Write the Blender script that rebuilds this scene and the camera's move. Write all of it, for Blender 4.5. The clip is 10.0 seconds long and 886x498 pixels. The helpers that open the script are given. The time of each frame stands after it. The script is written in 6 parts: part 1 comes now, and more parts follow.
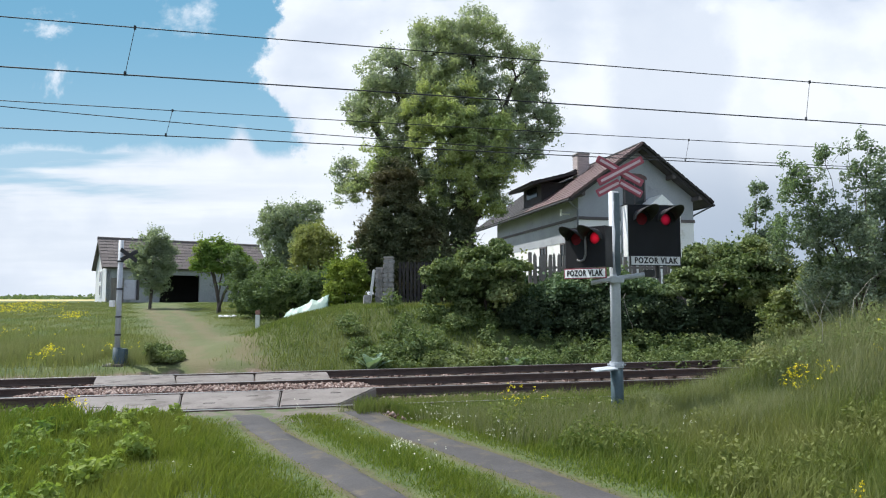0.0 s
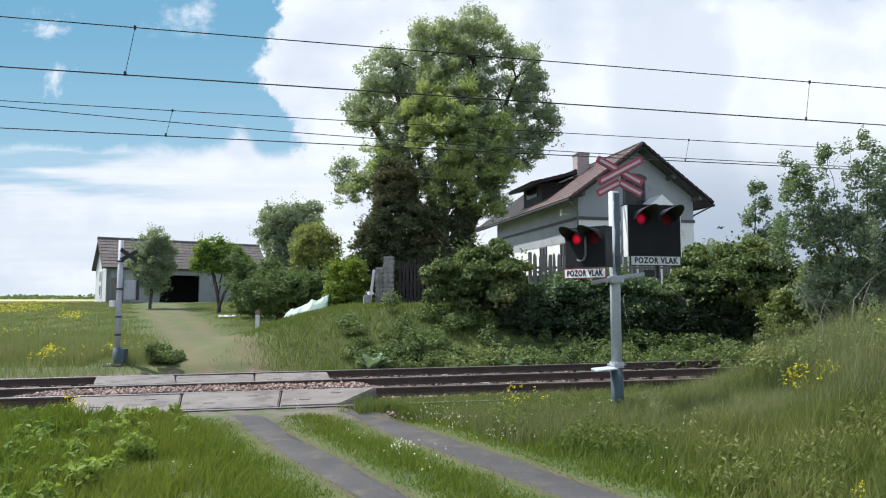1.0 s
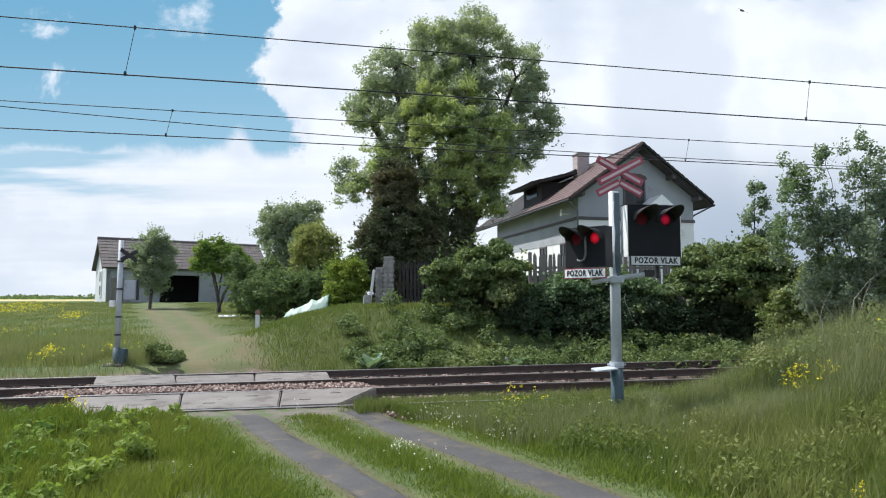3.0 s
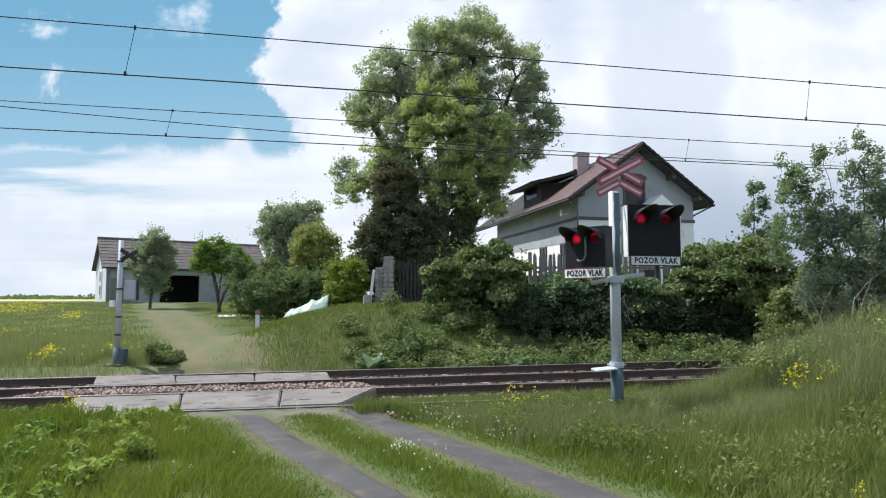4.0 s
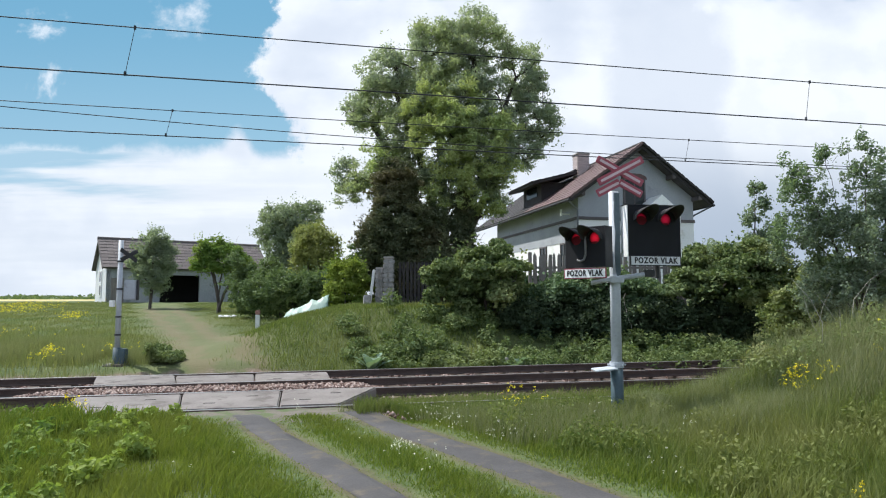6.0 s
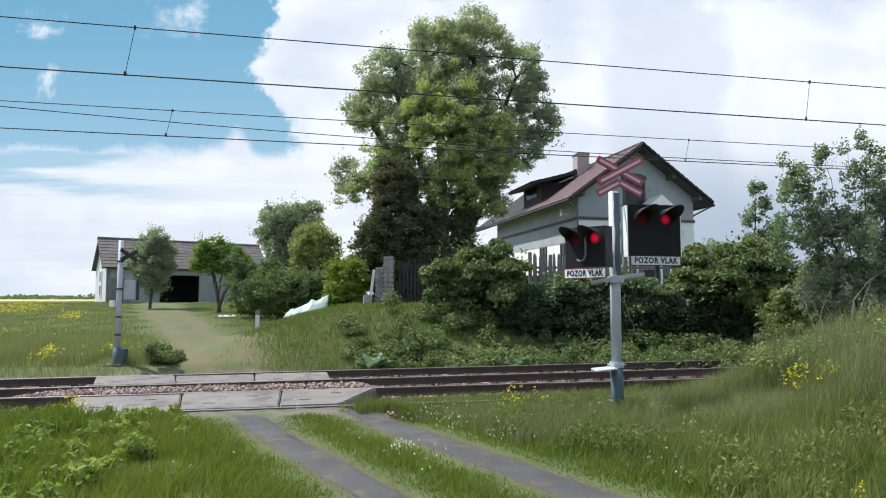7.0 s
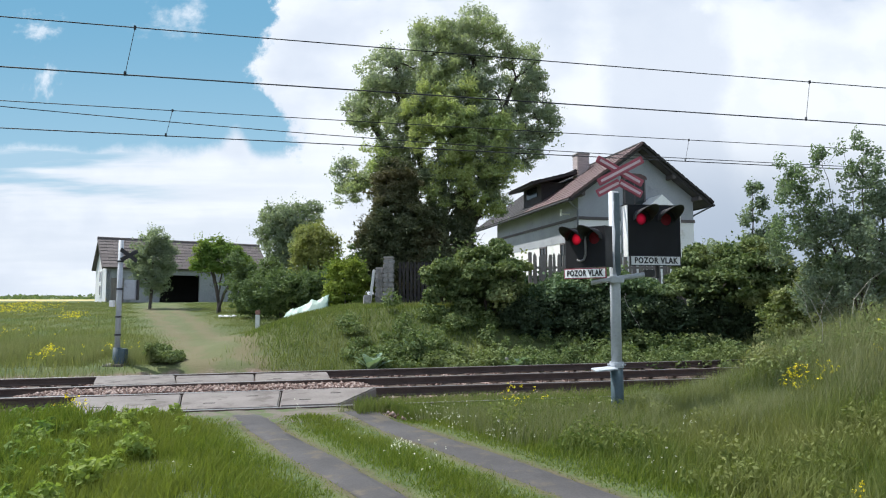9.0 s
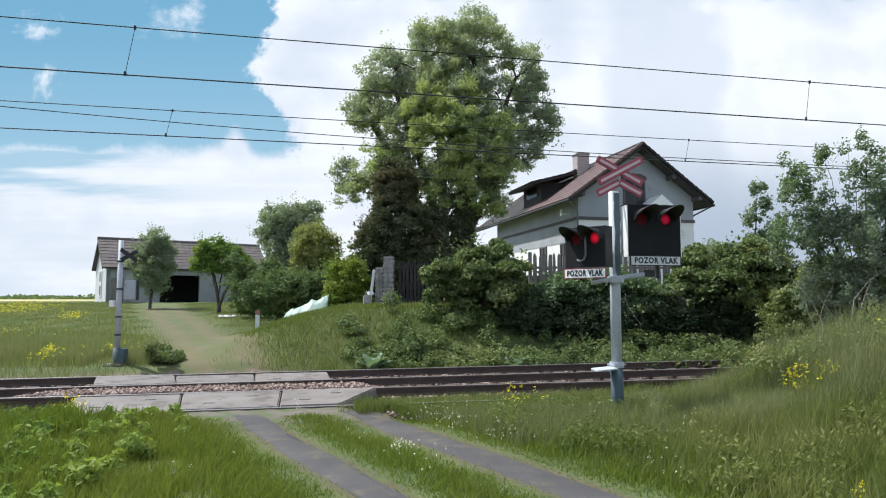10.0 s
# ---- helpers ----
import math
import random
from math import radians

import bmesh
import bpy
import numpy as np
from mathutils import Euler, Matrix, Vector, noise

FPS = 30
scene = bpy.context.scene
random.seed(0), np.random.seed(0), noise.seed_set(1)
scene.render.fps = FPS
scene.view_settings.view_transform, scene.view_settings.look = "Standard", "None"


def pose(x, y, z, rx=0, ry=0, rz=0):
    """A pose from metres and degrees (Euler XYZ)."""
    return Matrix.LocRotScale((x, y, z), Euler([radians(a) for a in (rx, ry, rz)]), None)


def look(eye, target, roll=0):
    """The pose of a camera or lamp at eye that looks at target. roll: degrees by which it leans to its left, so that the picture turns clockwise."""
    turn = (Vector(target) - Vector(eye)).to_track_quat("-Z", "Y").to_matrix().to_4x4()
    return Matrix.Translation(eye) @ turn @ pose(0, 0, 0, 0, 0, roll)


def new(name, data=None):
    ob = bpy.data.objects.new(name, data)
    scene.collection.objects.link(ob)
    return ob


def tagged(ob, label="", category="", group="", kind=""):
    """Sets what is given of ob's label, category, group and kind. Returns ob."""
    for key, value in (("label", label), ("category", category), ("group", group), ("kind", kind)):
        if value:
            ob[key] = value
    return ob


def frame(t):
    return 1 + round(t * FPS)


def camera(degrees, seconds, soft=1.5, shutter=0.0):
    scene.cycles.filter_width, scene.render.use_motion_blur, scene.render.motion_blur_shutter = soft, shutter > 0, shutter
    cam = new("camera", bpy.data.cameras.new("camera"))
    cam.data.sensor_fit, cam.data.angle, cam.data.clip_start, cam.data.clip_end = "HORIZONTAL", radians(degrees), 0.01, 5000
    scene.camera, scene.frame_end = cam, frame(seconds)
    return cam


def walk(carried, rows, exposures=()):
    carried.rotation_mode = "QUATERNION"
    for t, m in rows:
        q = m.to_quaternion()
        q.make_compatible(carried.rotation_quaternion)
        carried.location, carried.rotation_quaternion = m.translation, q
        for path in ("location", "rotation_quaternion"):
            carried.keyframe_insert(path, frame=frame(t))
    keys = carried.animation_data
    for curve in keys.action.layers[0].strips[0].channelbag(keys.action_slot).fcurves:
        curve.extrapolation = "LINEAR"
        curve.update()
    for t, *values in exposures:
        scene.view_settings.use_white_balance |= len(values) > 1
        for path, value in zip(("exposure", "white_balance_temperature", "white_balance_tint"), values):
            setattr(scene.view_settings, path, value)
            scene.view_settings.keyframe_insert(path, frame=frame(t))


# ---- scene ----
# ---------------------------------------------------------------- camera
cam = camera(68.57, 10.0, soft=1.1)
STAND = pose(0, 0, 1.65, 94.425, 0, 0)
walk(cam, [(0.0, STAND), (10.0, STAND)], exposures=[(0.0, 0.5, 6150, 9), (10.0, 0.5, 6150, 9)])

# ---------------------------------------------------------------- light
SUN_AZ, SUN_EL = -70.0, 56.0     # degrees clockwise from +y, above the horizon
world = bpy.data.worlds.new("sky")
scene.world = world
world.use_nodes = True
wn = world.node_tree
sky = wn.nodes.new("ShaderNodeTexSky")
sky.sky_type, sky.sun_disc = "NISHITA", False
sky.sun_elevation, sky.sun_rotation = radians(SUN_EL), radians(SUN_AZ)
wn.nodes["Background"].inputs[1].default_value = 0.15
# broken white cloud over the whole sky
wc = wn.nodes.new("ShaderNodeTexNoise")
wc.inputs["Scale"].default_value, wc.inputs["Detail"].default_value = 2.2, 5
wn.links.new(wn.nodes.new("ShaderNodeTexCoord").outputs["Generated"], wc.inputs["Vector"])
wr = wn.nodes.new("ShaderNodeMapRange")
wr.inputs[1].default_value, wr.inputs[2].default_value = 0.4, 0.58
wn.links.new(wc.outputs[0], wr.inputs[0])
wm = wn.nodes.new("ShaderNodeMix")
wm.data_type = "RGBA"
wm.inputs[7].default_value = (4.3, 4.6, 5.0, 1)
wn.links.new(wr.outputs[0], wm.inputs[0])
wn.links.new(sky.outputs[0], wm.inputs[6])
wn.links.new(wm.outputs[2], wn.nodes["Background"].inputs[0])
sun_data = bpy.data.lights.new("sun", "SUN")
sun_data.energy, sun_data.angle, sun_data.color = 4.5, radians(0.6), (1.0, 0.95, 0.86)
sun = new("sun", sun_data)
SUN_WAY = Vector((math.sin(radians(SUN_AZ)) * math.cos(radians(SUN_EL)), math.cos(radians(SUN_AZ)) * math.cos(radians(SUN_EL)), math.sin(radians(SUN_EL))))
sun.matrix_world = look(SUN_WAY * 50, (0, 0, 0))


# ---------------------------------------------------------------- materials
def nodes_of(name):
    m = bpy.data.materials.new(name)
    m.use_nodes = True
    return m, m.node_tree, m.node_tree.nodes["Principled BSDF"]


def mix_colour(nt, fac, a, b, blend="MIX"):
    n = nt.nodes.new("ShaderNodeMix")
    n.data_type, n.blend_type = "RGBA", blend
    for slot, v in ((0, fac), (6, a), (7, b)):
        if isinstance(v, (int, float)):
            n.inputs[slot].default_value = v
        elif isinstance(v, tuple):
            n.inputs[slot].default_value = (*v, 1)
        else:
            nt.links.new(v, n.inputs[slot])
    return n.outputs[2]


def noise_of(nt, scale, detail=4, vec=None, stretch=None, rough=0.55):
    n = nt.nodes.new("ShaderNodeTexNoise")
    n.inputs["Scale"].default_value, n.inputs["Detail"].default_value, n.inputs["Roughness"].default_value = scale, detail, rough
    if vec is None:
        vec = nt.nodes.new("ShaderNodeTexCoord").outputs["Object"]
    if stretch:
        mp = nt.nodes.new("ShaderNodeMapping")
        mp.inputs["Scale"].default_value = stretch
        nt.links.new(vec, mp.inputs[0])
        vec = mp.outputs[0]
    nt.links.new(vec, n.inputs["Vector"])
    return n.outputs[0]


def ramp_of(nt, fac, lo, hi):
    n = nt.nodes.new("ShaderNodeMapRange")
    n.interpolation_type = "SMOOTHSTEP"
    n.inputs[1].default_value, n.inputs[2].default_value = lo, hi
    nt.links.new(fac, n.inputs[0])
    return n.outputs[0]


def math_of(nt, op, a, b=0.0):
    n = nt.nodes.new("ShaderNodeMath")
    n.operation = op
    for i, v in enumerate((a, b)):
        if isinstance(v, (int, float)):
            n.inputs[i].default_value = v
        else:
            nt.links.new(v, n.inputs[i])
    return n.outputs[0]


def bump_of(nt, height, strength, dist, bsdf):
    n = nt.nodes.new("ShaderNodeBump")
    n.inputs["Strength"].default_value, n.inputs["Distance"].default_value = strength, dist
    nt.links.new(height, n.inputs["Height"])
    nt.links.new(n.outputs[0], bsdf.inputs["Normal"])


def surface(name, a, b, rough=0.8, fine=18.0, coarse=1.6, metal=0.0, bump=0.3, stain=None, stain_at=(0.56, 0.7), stretch=None, per_piece=0.0):
    """Two colours mixed by a fine and a coarse grain, stains of a third, and fine relief."""
    m, nt, p = nodes_of(name)
    f1, f2 = noise_of(nt, fine, 6, stretch=stretch), noise_of(nt, coarse, 4, stretch=stretch)
    col = mix_colour(nt, ramp_of(nt, math_of(nt, "ADD", math_of(nt, "MULTIPLY", f1, 0.5), math_of(nt, "MULTIPLY", f2, 0.5)), 0.36, 0.64), a, b)
    if stain:
        col = mix_colour(nt, ramp_of(nt, noise_of(nt, coarse * 1.7, 7, rough=0.65, stretch=stretch), *stain_at), col, stain)
    if per_piece:
        info = nt.nodes.new("ShaderNodeObjectInfo")
        hs = nt.nodes.new("ShaderNodeHueSaturation")
        nt.links.new(math_of(nt, "ADD", math_of(nt, "MULTIPLY", info.outputs["Random"], per_piece * 2), 1 - per_piece), hs.inputs["Value"])
        nt.links.new(col, hs.inputs["Color"])
        col = hs.outputs[0]
    nt.links.new(col, p.inputs["Base Color"])
    nt.links.new(math_of(nt, "ADD", math_of(nt, "MULTIPLY", f1, 0.2), rough - 0.1), p.inputs["Roughness"])
    p.inputs["Metallic"].default_value = metal
    if bump:
        bump_of(nt, f1, bump, 0.01, p)
    return m


def leafy(name, a, b, c, through_light=0.35, rough=0.7, gain=1.3):
    """Leaves: colour by each leaf's own chance and a coarse drift over the crown; light passes through."""
    a, b, c = (tuple(min(0.85, v * gain) for v in q) for q in (a, b, c))
    m, nt, p = nodes_of(name)
    geo = nt.nodes.new("ShaderNodeNewGeometry")
    col = mix_colour(nt, geo.outputs["Random Per Island"], a, b)
    col = mix_colour(nt, ramp_of(nt, noise_of(nt, 0.45, 3), 0.45, 0.65), col, c)
    nt.links.new(col, p.inputs["Base Color"])
    p.inputs["Roughness"].default_value = rough
    p.inputs["Specular IOR Level"].default_value = 0.22
    tr = nt.nodes.new("ShaderNodeBsdfTranslucent")
    nt.links.new(mix_colour(nt, 1.0, col, (1.0, 1.05, 0.6), "MULTIPLY"), tr.inputs[0])
    ms = nt.nodes.new("ShaderNodeMixShader")
    ms.inputs[0].default_value = through_light
    nt.links.new(p.outputs[0], ms.inputs[1])
    nt.links.new(tr.outputs[0], ms.inputs[2])
    nt.links.new(ms.outputs[0], nt.nodes["Material Output"].inputs[0])
    return m


def glowing(name, colour, strength):
    m, nt, p = nodes_of(name)
    p.inputs["Base Color"].default_value = (*(0.12 * v for v in colour), 1)
    p.inputs["Emission Color"].default_value = (*colour, 1)
    far = nt.nodes.new("ShaderNodeVectorMath")
    far.operation = "LENGTH"
    nt.links.new(nt.nodes.new("ShaderNodeTexCoord").outputs["Object"], far.inputs[0])
    core = math_of(nt, "SUBTRACT", 1.0, ramp_of(nt, far.outputs["Value"], 0.01, 0.09))
    nt.links.new(math_of(nt, "MULTIPLY", math_of(nt, "ADD", math_of(nt, "MULTIPLY", core, 1.5), 0.22), strength), p.inputs["Emission Strength"])
    p.inputs["Specular IOR Level"].default_value = 0.1
    return m


M_GREY_PAINT = surface("weathered_light_grey_paint", (0.36, 0.39, 0.43), (0.44, 0.47, 0.51), 0.55, 30, 2.5, stain=(0.27, 0.28, 0.3), bump=0.1)
M_PEELED = surface("peeled_dark_grey_primer", (0.06, 0.09, 0.11), (0.1, 0.13, 0.15), 0.7, 25, 3)
M_BASE = surface("blue_grey_base_paint", (0.04, 0.07, 0.085), (0.065, 0.1, 0.118), 0.6, 25, 3, stain=(0.2, 0.16, 0.12))
M_BLACK = surface("matt_black_board", (0.004, 0.004, 0.006), (0.008, 0.009, 0.012), 0.95, 30, 3, bump=0.1)
M_HOOD = surface("faded_black_hood", (0.02, 0.02, 0.023), (0.035, 0.035, 0.04), 0.7, 30, 5, bump=0.1)
M_HOOD_PALE = surface("pale_hood_glint", (0.1, 0.1, 0.105), (0.15, 0.15, 0.155), 0.6)
M_WHITE = surface("white_enamel", (0.74, 0.75, 0.76), (0.82, 0.82, 0.82), 0.4, 20, 3, stain=(0.6, 0.6, 0.58), bump=0.05)
M_GREYWHITE = surface("greyish_white", (0.55, 0.56, 0.58), (0.64, 0.65, 0.66), 0.5, 20, 3, stain=(0.42, 0.42, 0.42), bump=0.05)
M_RED = surface("faded_red_enamel", (0.26, 0.04, 0.07), (0.34, 0.06, 0.095), 0.45, 20, 4, stain=(0.3, 0.1, 0.12), bump=0.05)
M_PINK = surface("faded_white_stripe", (0.5, 0.36, 0.4), (0.6, 0.45, 0.49), 0.45, 20, 4, bump=0.05)
M_LETTER = surface("black_lettering", (0.012, 0.012, 0.015), (0.02, 0.02, 0.024), 0.6)
M_LAMP = glowing("lit_red_lamp", (0.8, 0.012, 0.04), 0.26)
M_LAMP_DIM = glowing("lit_red_lamp_edge", (0.6, 0.01, 0.05), 0.2)
M_SHUTTER = surface("dark_red_glass", (0.09, 0.005, 0.009), (0.12, 0.008, 0.013), 0.5, 40, 6, bump=0.0)
M_SHUTTER.node_tree.nodes["Principled BSDF"].inputs["Specular IOR Level"].default_value = 0.08
M_RAIL = surface("rusty_rail_steel", (0.045, 0.03, 0.026), (0.075, 0.05, 0.042), 0.7, 40, 3)
M_RAILTOP = surface("worn_rail_head", (0.3, 0.29, 0.28), (0.4, 0.39, 0.38), 0.35, 40, 3, metal=0.8, bump=0.05)
M_SLEEPER = surface("dark_tarred_timber", (0.05, 0.035, 0.028), (0.09, 0.065, 0.05), 0.85, 20, 3)
M_SLAB = surface("worn_concrete_slab", (0.13, 0.112, 0.103), (0.195, 0.174, 0.162), 0.7, 30, 1.5, stain=(0.09, 0.074, 0.066), stain_at=(0.5, 0.62), bump=0.3, per_piece=0.08)
M_ASPHALT = surface("grey_worn_asphalt", (0.042, 0.039, 0.04), (0.07, 0.066, 0.067), 0.85, 45, 1.6, stain=(0.095, 0.08, 0.06), stain_at=(0.52, 0.66), bump=0.4)
M_WIRE = surface("dark_copper_wire", (0.014, 0.016, 0.022), (0.022, 0.024, 0.03), 0.7, bump=0.0)
M_PLASTER = surface("blue_grey_plaster", (0.29, 0.305, 0.335), (0.345, 0.36, 0.395), 0.9, 14, 0.8, stain=(0.25, 0.26, 0.285), bump=0.3)
M_WHITEWALL = surface("white_plaster", (0.72, 0.72, 0.73), (0.8, 0.8, 0.8), 0.9, 14, 0.8, stain=(0.62, 0.61, 0.58), bump=0.3)
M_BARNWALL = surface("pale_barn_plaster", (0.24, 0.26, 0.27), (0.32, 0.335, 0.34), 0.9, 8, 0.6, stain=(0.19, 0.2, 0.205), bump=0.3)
M_BAND = surface("dark_wooden_band", (0.08, 0.07, 0.075), (0.12, 0.105, 0.105), 0.8)
M_TILE = surface("brown_red_roof_tile", (0.1, 0.06, 0.062), (0.14, 0.088, 0.086), 0.75, 12, 0.7, stain=(0.1, 0.085, 0.085), per_piece=0.15)
M_DARKROOF = surface("dark_roof_tile", (0.022, 0.02, 0.022), (0.042, 0.037, 0.038), 0.85, 12, 0.7, per_piece=0.12)
M_BARNROOF = surface("grey_brown_roof_tile", (0.11, 0.094, 0.092), (0.165, 0.14, 0.134), 0.9, 8, 0.5, stain=(0.1, 0.1, 0.09), per_piece=0.15)
M_BRICK = surface("pale_chimney_brick", (0.42, 0.35, 0.35), (0.52, 0.45, 0.44), 0.9, 10, 1.5, per_piece=0.12)
M_MORTAR = surface("grey_mortar", (0.3, 0.28, 0.27), (0.36, 0.34, 0.33), 0.95)
M_ROCK = surface("grey_field_stone", (0.2, 0.2, 0.21), (0.34, 0.33, 0.33), 0.9, 9, 1.6, stain=(0.14, 0.14, 0.15), per_piece=0.2)
M_WOOD = surface("grey_weathered_wood", (0.14, 0.125, 0.115), (0.23, 0.21, 0.195), 0.85, 14, 2, stretch=(6, 6, 0.7))
M_DARKWOOD = surface("dark_gate_wood", (0.02, 0.017, 0.018), (0.036, 0.031, 0.033), 0.85, 14, 2, stretch=(6, 6, 0.7))
M_BARK = surface("dark_furrowed_bark", (0.05, 0.042, 0.036), (0.1, 0.085, 0.072), 0.95, 16, 3, bump=0.6, stretch=(3, 3, 0.6))
M_PALEBARK = surface("pale_dead_stem", (0.26, 0.245, 0.21), (0.38, 0.36, 0.32), 0.9, 16, 3)
M_TARP = surface("pale_green_tarpaulin", (0.2, 0.3, 0.25), (0.28, 0.38, 0.33), 0.5, 8, 1.5)
M_ZINC = surface("dark_zinc", (0.1, 0.105, 0.115), (0.15, 0.155, 0.165), 0.5, 20, 3, metal=0.3)
M_DARK = surface("black_inside", (0.01, 0.01, 0.011), (0.015, 0.015, 0.016), 0.95, bump=0.0)
M_FEATHER = surface("dark_feathers", (0.03, 0.03, 0.035), (0.05, 0.05, 0.055), 0.8)
M_RUST = surface("reddish_marker_paint", (0.24, 0.12, 0.1), (0.32, 0.19, 0.16), 0.8)
M_GLASS, gnt, gp = nodes_of("window_glass")
gp.inputs["Base Color"].default_value, gp.inputs["Roughness"].default_value = (0.012, 0.018, 0.02, 1), 0.12
gp.inputs["Specular IOR Level"].default_value = 0.3

L_LINDEN = leafy("linden_leaves", (0.19, 0.225, 0.185), (0.265, 0.3, 0.24), (0.25, 0.285, 0.17), 0.55, gain=1.42)
# lighter copy of the linden leaf colour, for the lit front of the crown
L_LINDEN_LIT = leafy("lit_linden_leaves", (0.24, 0.28, 0.12), (0.33, 0.36, 0.17), (0.26, 0.31, 0.15), 0.5, gain=1.4)
L_CONIFER = leafy("conifer_sprays", (0.045, 0.058, 0.032), (0.08, 0.088, 0.048), (0.105, 0.09, 0.05), 0.24, 0.7, gain=1.5)
# the third tone is brightened to paint sunlit patches on the shrubs
L_SHRUB = leafy("shrub_leaves", (0.05, 0.077, 0.03), (0.115, 0.145, 0.06), (0.18, 0.2, 0.085), 0.3, gain=1.6)
L_LILAC = leafy("lilac_leaves", (0.05, 0.085, 0.045), (0.095, 0.135, 0.068), (0.115, 0.145, 0.062), 0.3, gain=1.6)
L_YELLOW = leafy("yellow_green_leaves", (0.14, 0.19, 0.035), (0.22, 0.26, 0.05), (0.11, 0.17, 0.04), 0.35)
L_OLIVE = leafy("olive_leaves", (0.18, 0.195, 0.08), (0.25, 0.26, 0.105), (0.17, 0.195, 0.08), 0.45, gain=1.5)
L_OLIVE_WEED = leafy("crest_weed_leaves", (0.08, 0.11, 0.045), (0.15, 0.175, 0.07), (0.17, 0.17, 0.075), 0.4, gain=1.65)
# lightened and blued so that the colour carries the haze on distant trees
L_GREY = leafy("hazed_grey_green_leaves", (0.14, 0.175, 0.13), (0.22, 0.25, 0.19), (0.17, 0.21, 0.14), 0.5, gain=1.5)
L_FRUIT = leafy("fruit_tree_leaves", (0.09, 0.155, 0.04), (0.16, 0.23, 0.06), (0.2, 0.25, 0.06), 0.4)
# leaf colour darkened to stand for the deep shade under the shrubs
L_SHADE = leafy("shade_dark_leaves", (0.016, 0.026, 0.014), (0.032, 0.045, 0.022), (0.024, 0.04, 0.022), 0.2, gain=2.1)
L_GARDEN = leafy("garden_shrub_leaves", (0.065, 0.1, 0.045), (0.125, 0.17, 0.075), (0.12, 0.155, 0.06), 0.35)
L_SAPLING = leafy("sapling_leaves", (0.1, 0.135, 0.1), (0.17, 0.205, 0.155), (0.12, 0.165, 0.09), 0.5, gain=1.6)
L_WEED = leafy("weed_leaves", (0.056, 0.085, 0.034), (0.108, 0.135, 0.054), (0.11, 0.135, 0.055), 0.35, gain=1.75)
L_GRASS = leafy("meadow_grass", (0.068, 0.1, 0.026), (0.137, 0.163, 0.046), (0.145, 0.158, 0.055), 0.42, gain=1.4)
L_DRY = leafy("flowering_tall_grass", (0.13, 0.15, 0.07), (0.21, 0.215, 0.12), (0.16, 0.18, 0.085), 0.42)
L_HAZE = leafy("grey_green_grass_heads", (0.18, 0.2, 0.115), (0.26, 0.27, 0.17), (0.21, 0.225, 0.12), 0.45)
L_FAR = leafy("pale_hay_meadow", (0.14, 0.165, 0.066), (0.185, 0.19, 0.09), (0.13, 0.165, 0.075), 0.5, gain=1.15)
L_LUSH = leafy("lush_grass", (0.083, 0.132, 0.02), (0.175, 0.215, 0.036), (0.165, 0.195, 0.04), 0.4, gain=1.1)
L_DOCK = leafy("dock_leaves", (0.13, 0.2, 0.14), (0.19, 0.26, 0.19), (0.14, 0.2, 0.13), 0.3)
L_PETAL = leafy("yellow_petals", (0.72, 0.52, 0.02), (0.8, 0.62, 0.04), (0.7, 0.5, 0.02), 0.3)
L_WHITE = leafy("white_seed_heads", (0.6, 0.6, 0.5), (0.75, 0.75, 0.68), (0.7, 0.7, 0.6), 0.3)

# ---------------------------------------------------------------- mesh helpers
TX, TY = 0.9782, 0.2077      # the line of the tracks
rng = np.random.default_rng(7)


def track(u, p, z=0.0):
    return Vector((u * TX - p * TY, u * TY + p * TX, z))


def fast_mesh(name, verts, faces):
    """A mesh from arrays: verts (n, 3), faces (m, k)."""
    me = bpy.data.meshes.new(name)
    faces = np.asarray(faces, dtype=np.int32)
    k = faces.shape[1]
    me.vertices.add(len(verts))
    me.vertices.foreach_set("co", np.asarray(verts, dtype=np.float32).ravel())
    me.loops.add(faces.size)
    me.loops.foreach_set("vertex_index", faces.ravel())
    me.polygons.add(len(faces))
    me.polygons.foreach_set("loop_start", np.arange(0, faces.size, k, dtype=np.int32))
    me.update(calc_edges=True)
    return me


def thing(name, label="", category="", group="", kind="", at=None):
    ob = new(name)
    ob.empty_display_size = 0.2
    if at is not None:
        ob.matrix_basis = at
    return tagged(ob, label, category, group, kind)


def part(name, bm, material, parent=None, label="", smooth=False):
    if isinstance(bm, bmesh.types.BMesh):
        me = bpy.data.meshes.new(name)
        bm.to_mesh(me)
        bm.free()
    else:
        me = bm
    if material and not me.materials:
        me.materials.append(material)
    if smooth:
        me.polygons.foreach_set("use_smooth", [True] * len(me.polygons))
    ob = new(name, me)
    ob.parent = parent
    if label:
        ob["label"] = label
    return ob


def box(bm, size, m=None, bevel=0.0):
    """Adds a box of that size, its middle at m."""
    made = bmesh.ops.create_cube(bm, size=1.0)["verts"]
    bmesh.ops.scale(bm, vec=size, verts=made)
    if bevel:
        edges = list({e for v in made for e in v.link_edges})
        made = list({v for f in bmesh.ops.bevel(bm, geom=edges, offset=bevel, segments=2, affect="EDGES")["faces"] for v in f.verts} | {v for v in made if v.is_valid})
    if m is not None:
        bmesh.ops.transform(bm, matrix=m, verts=made)
    return bm


def boxed(size, m=None, bevel=0.0):
    return box(bmesh.new(), size, m, bevel)


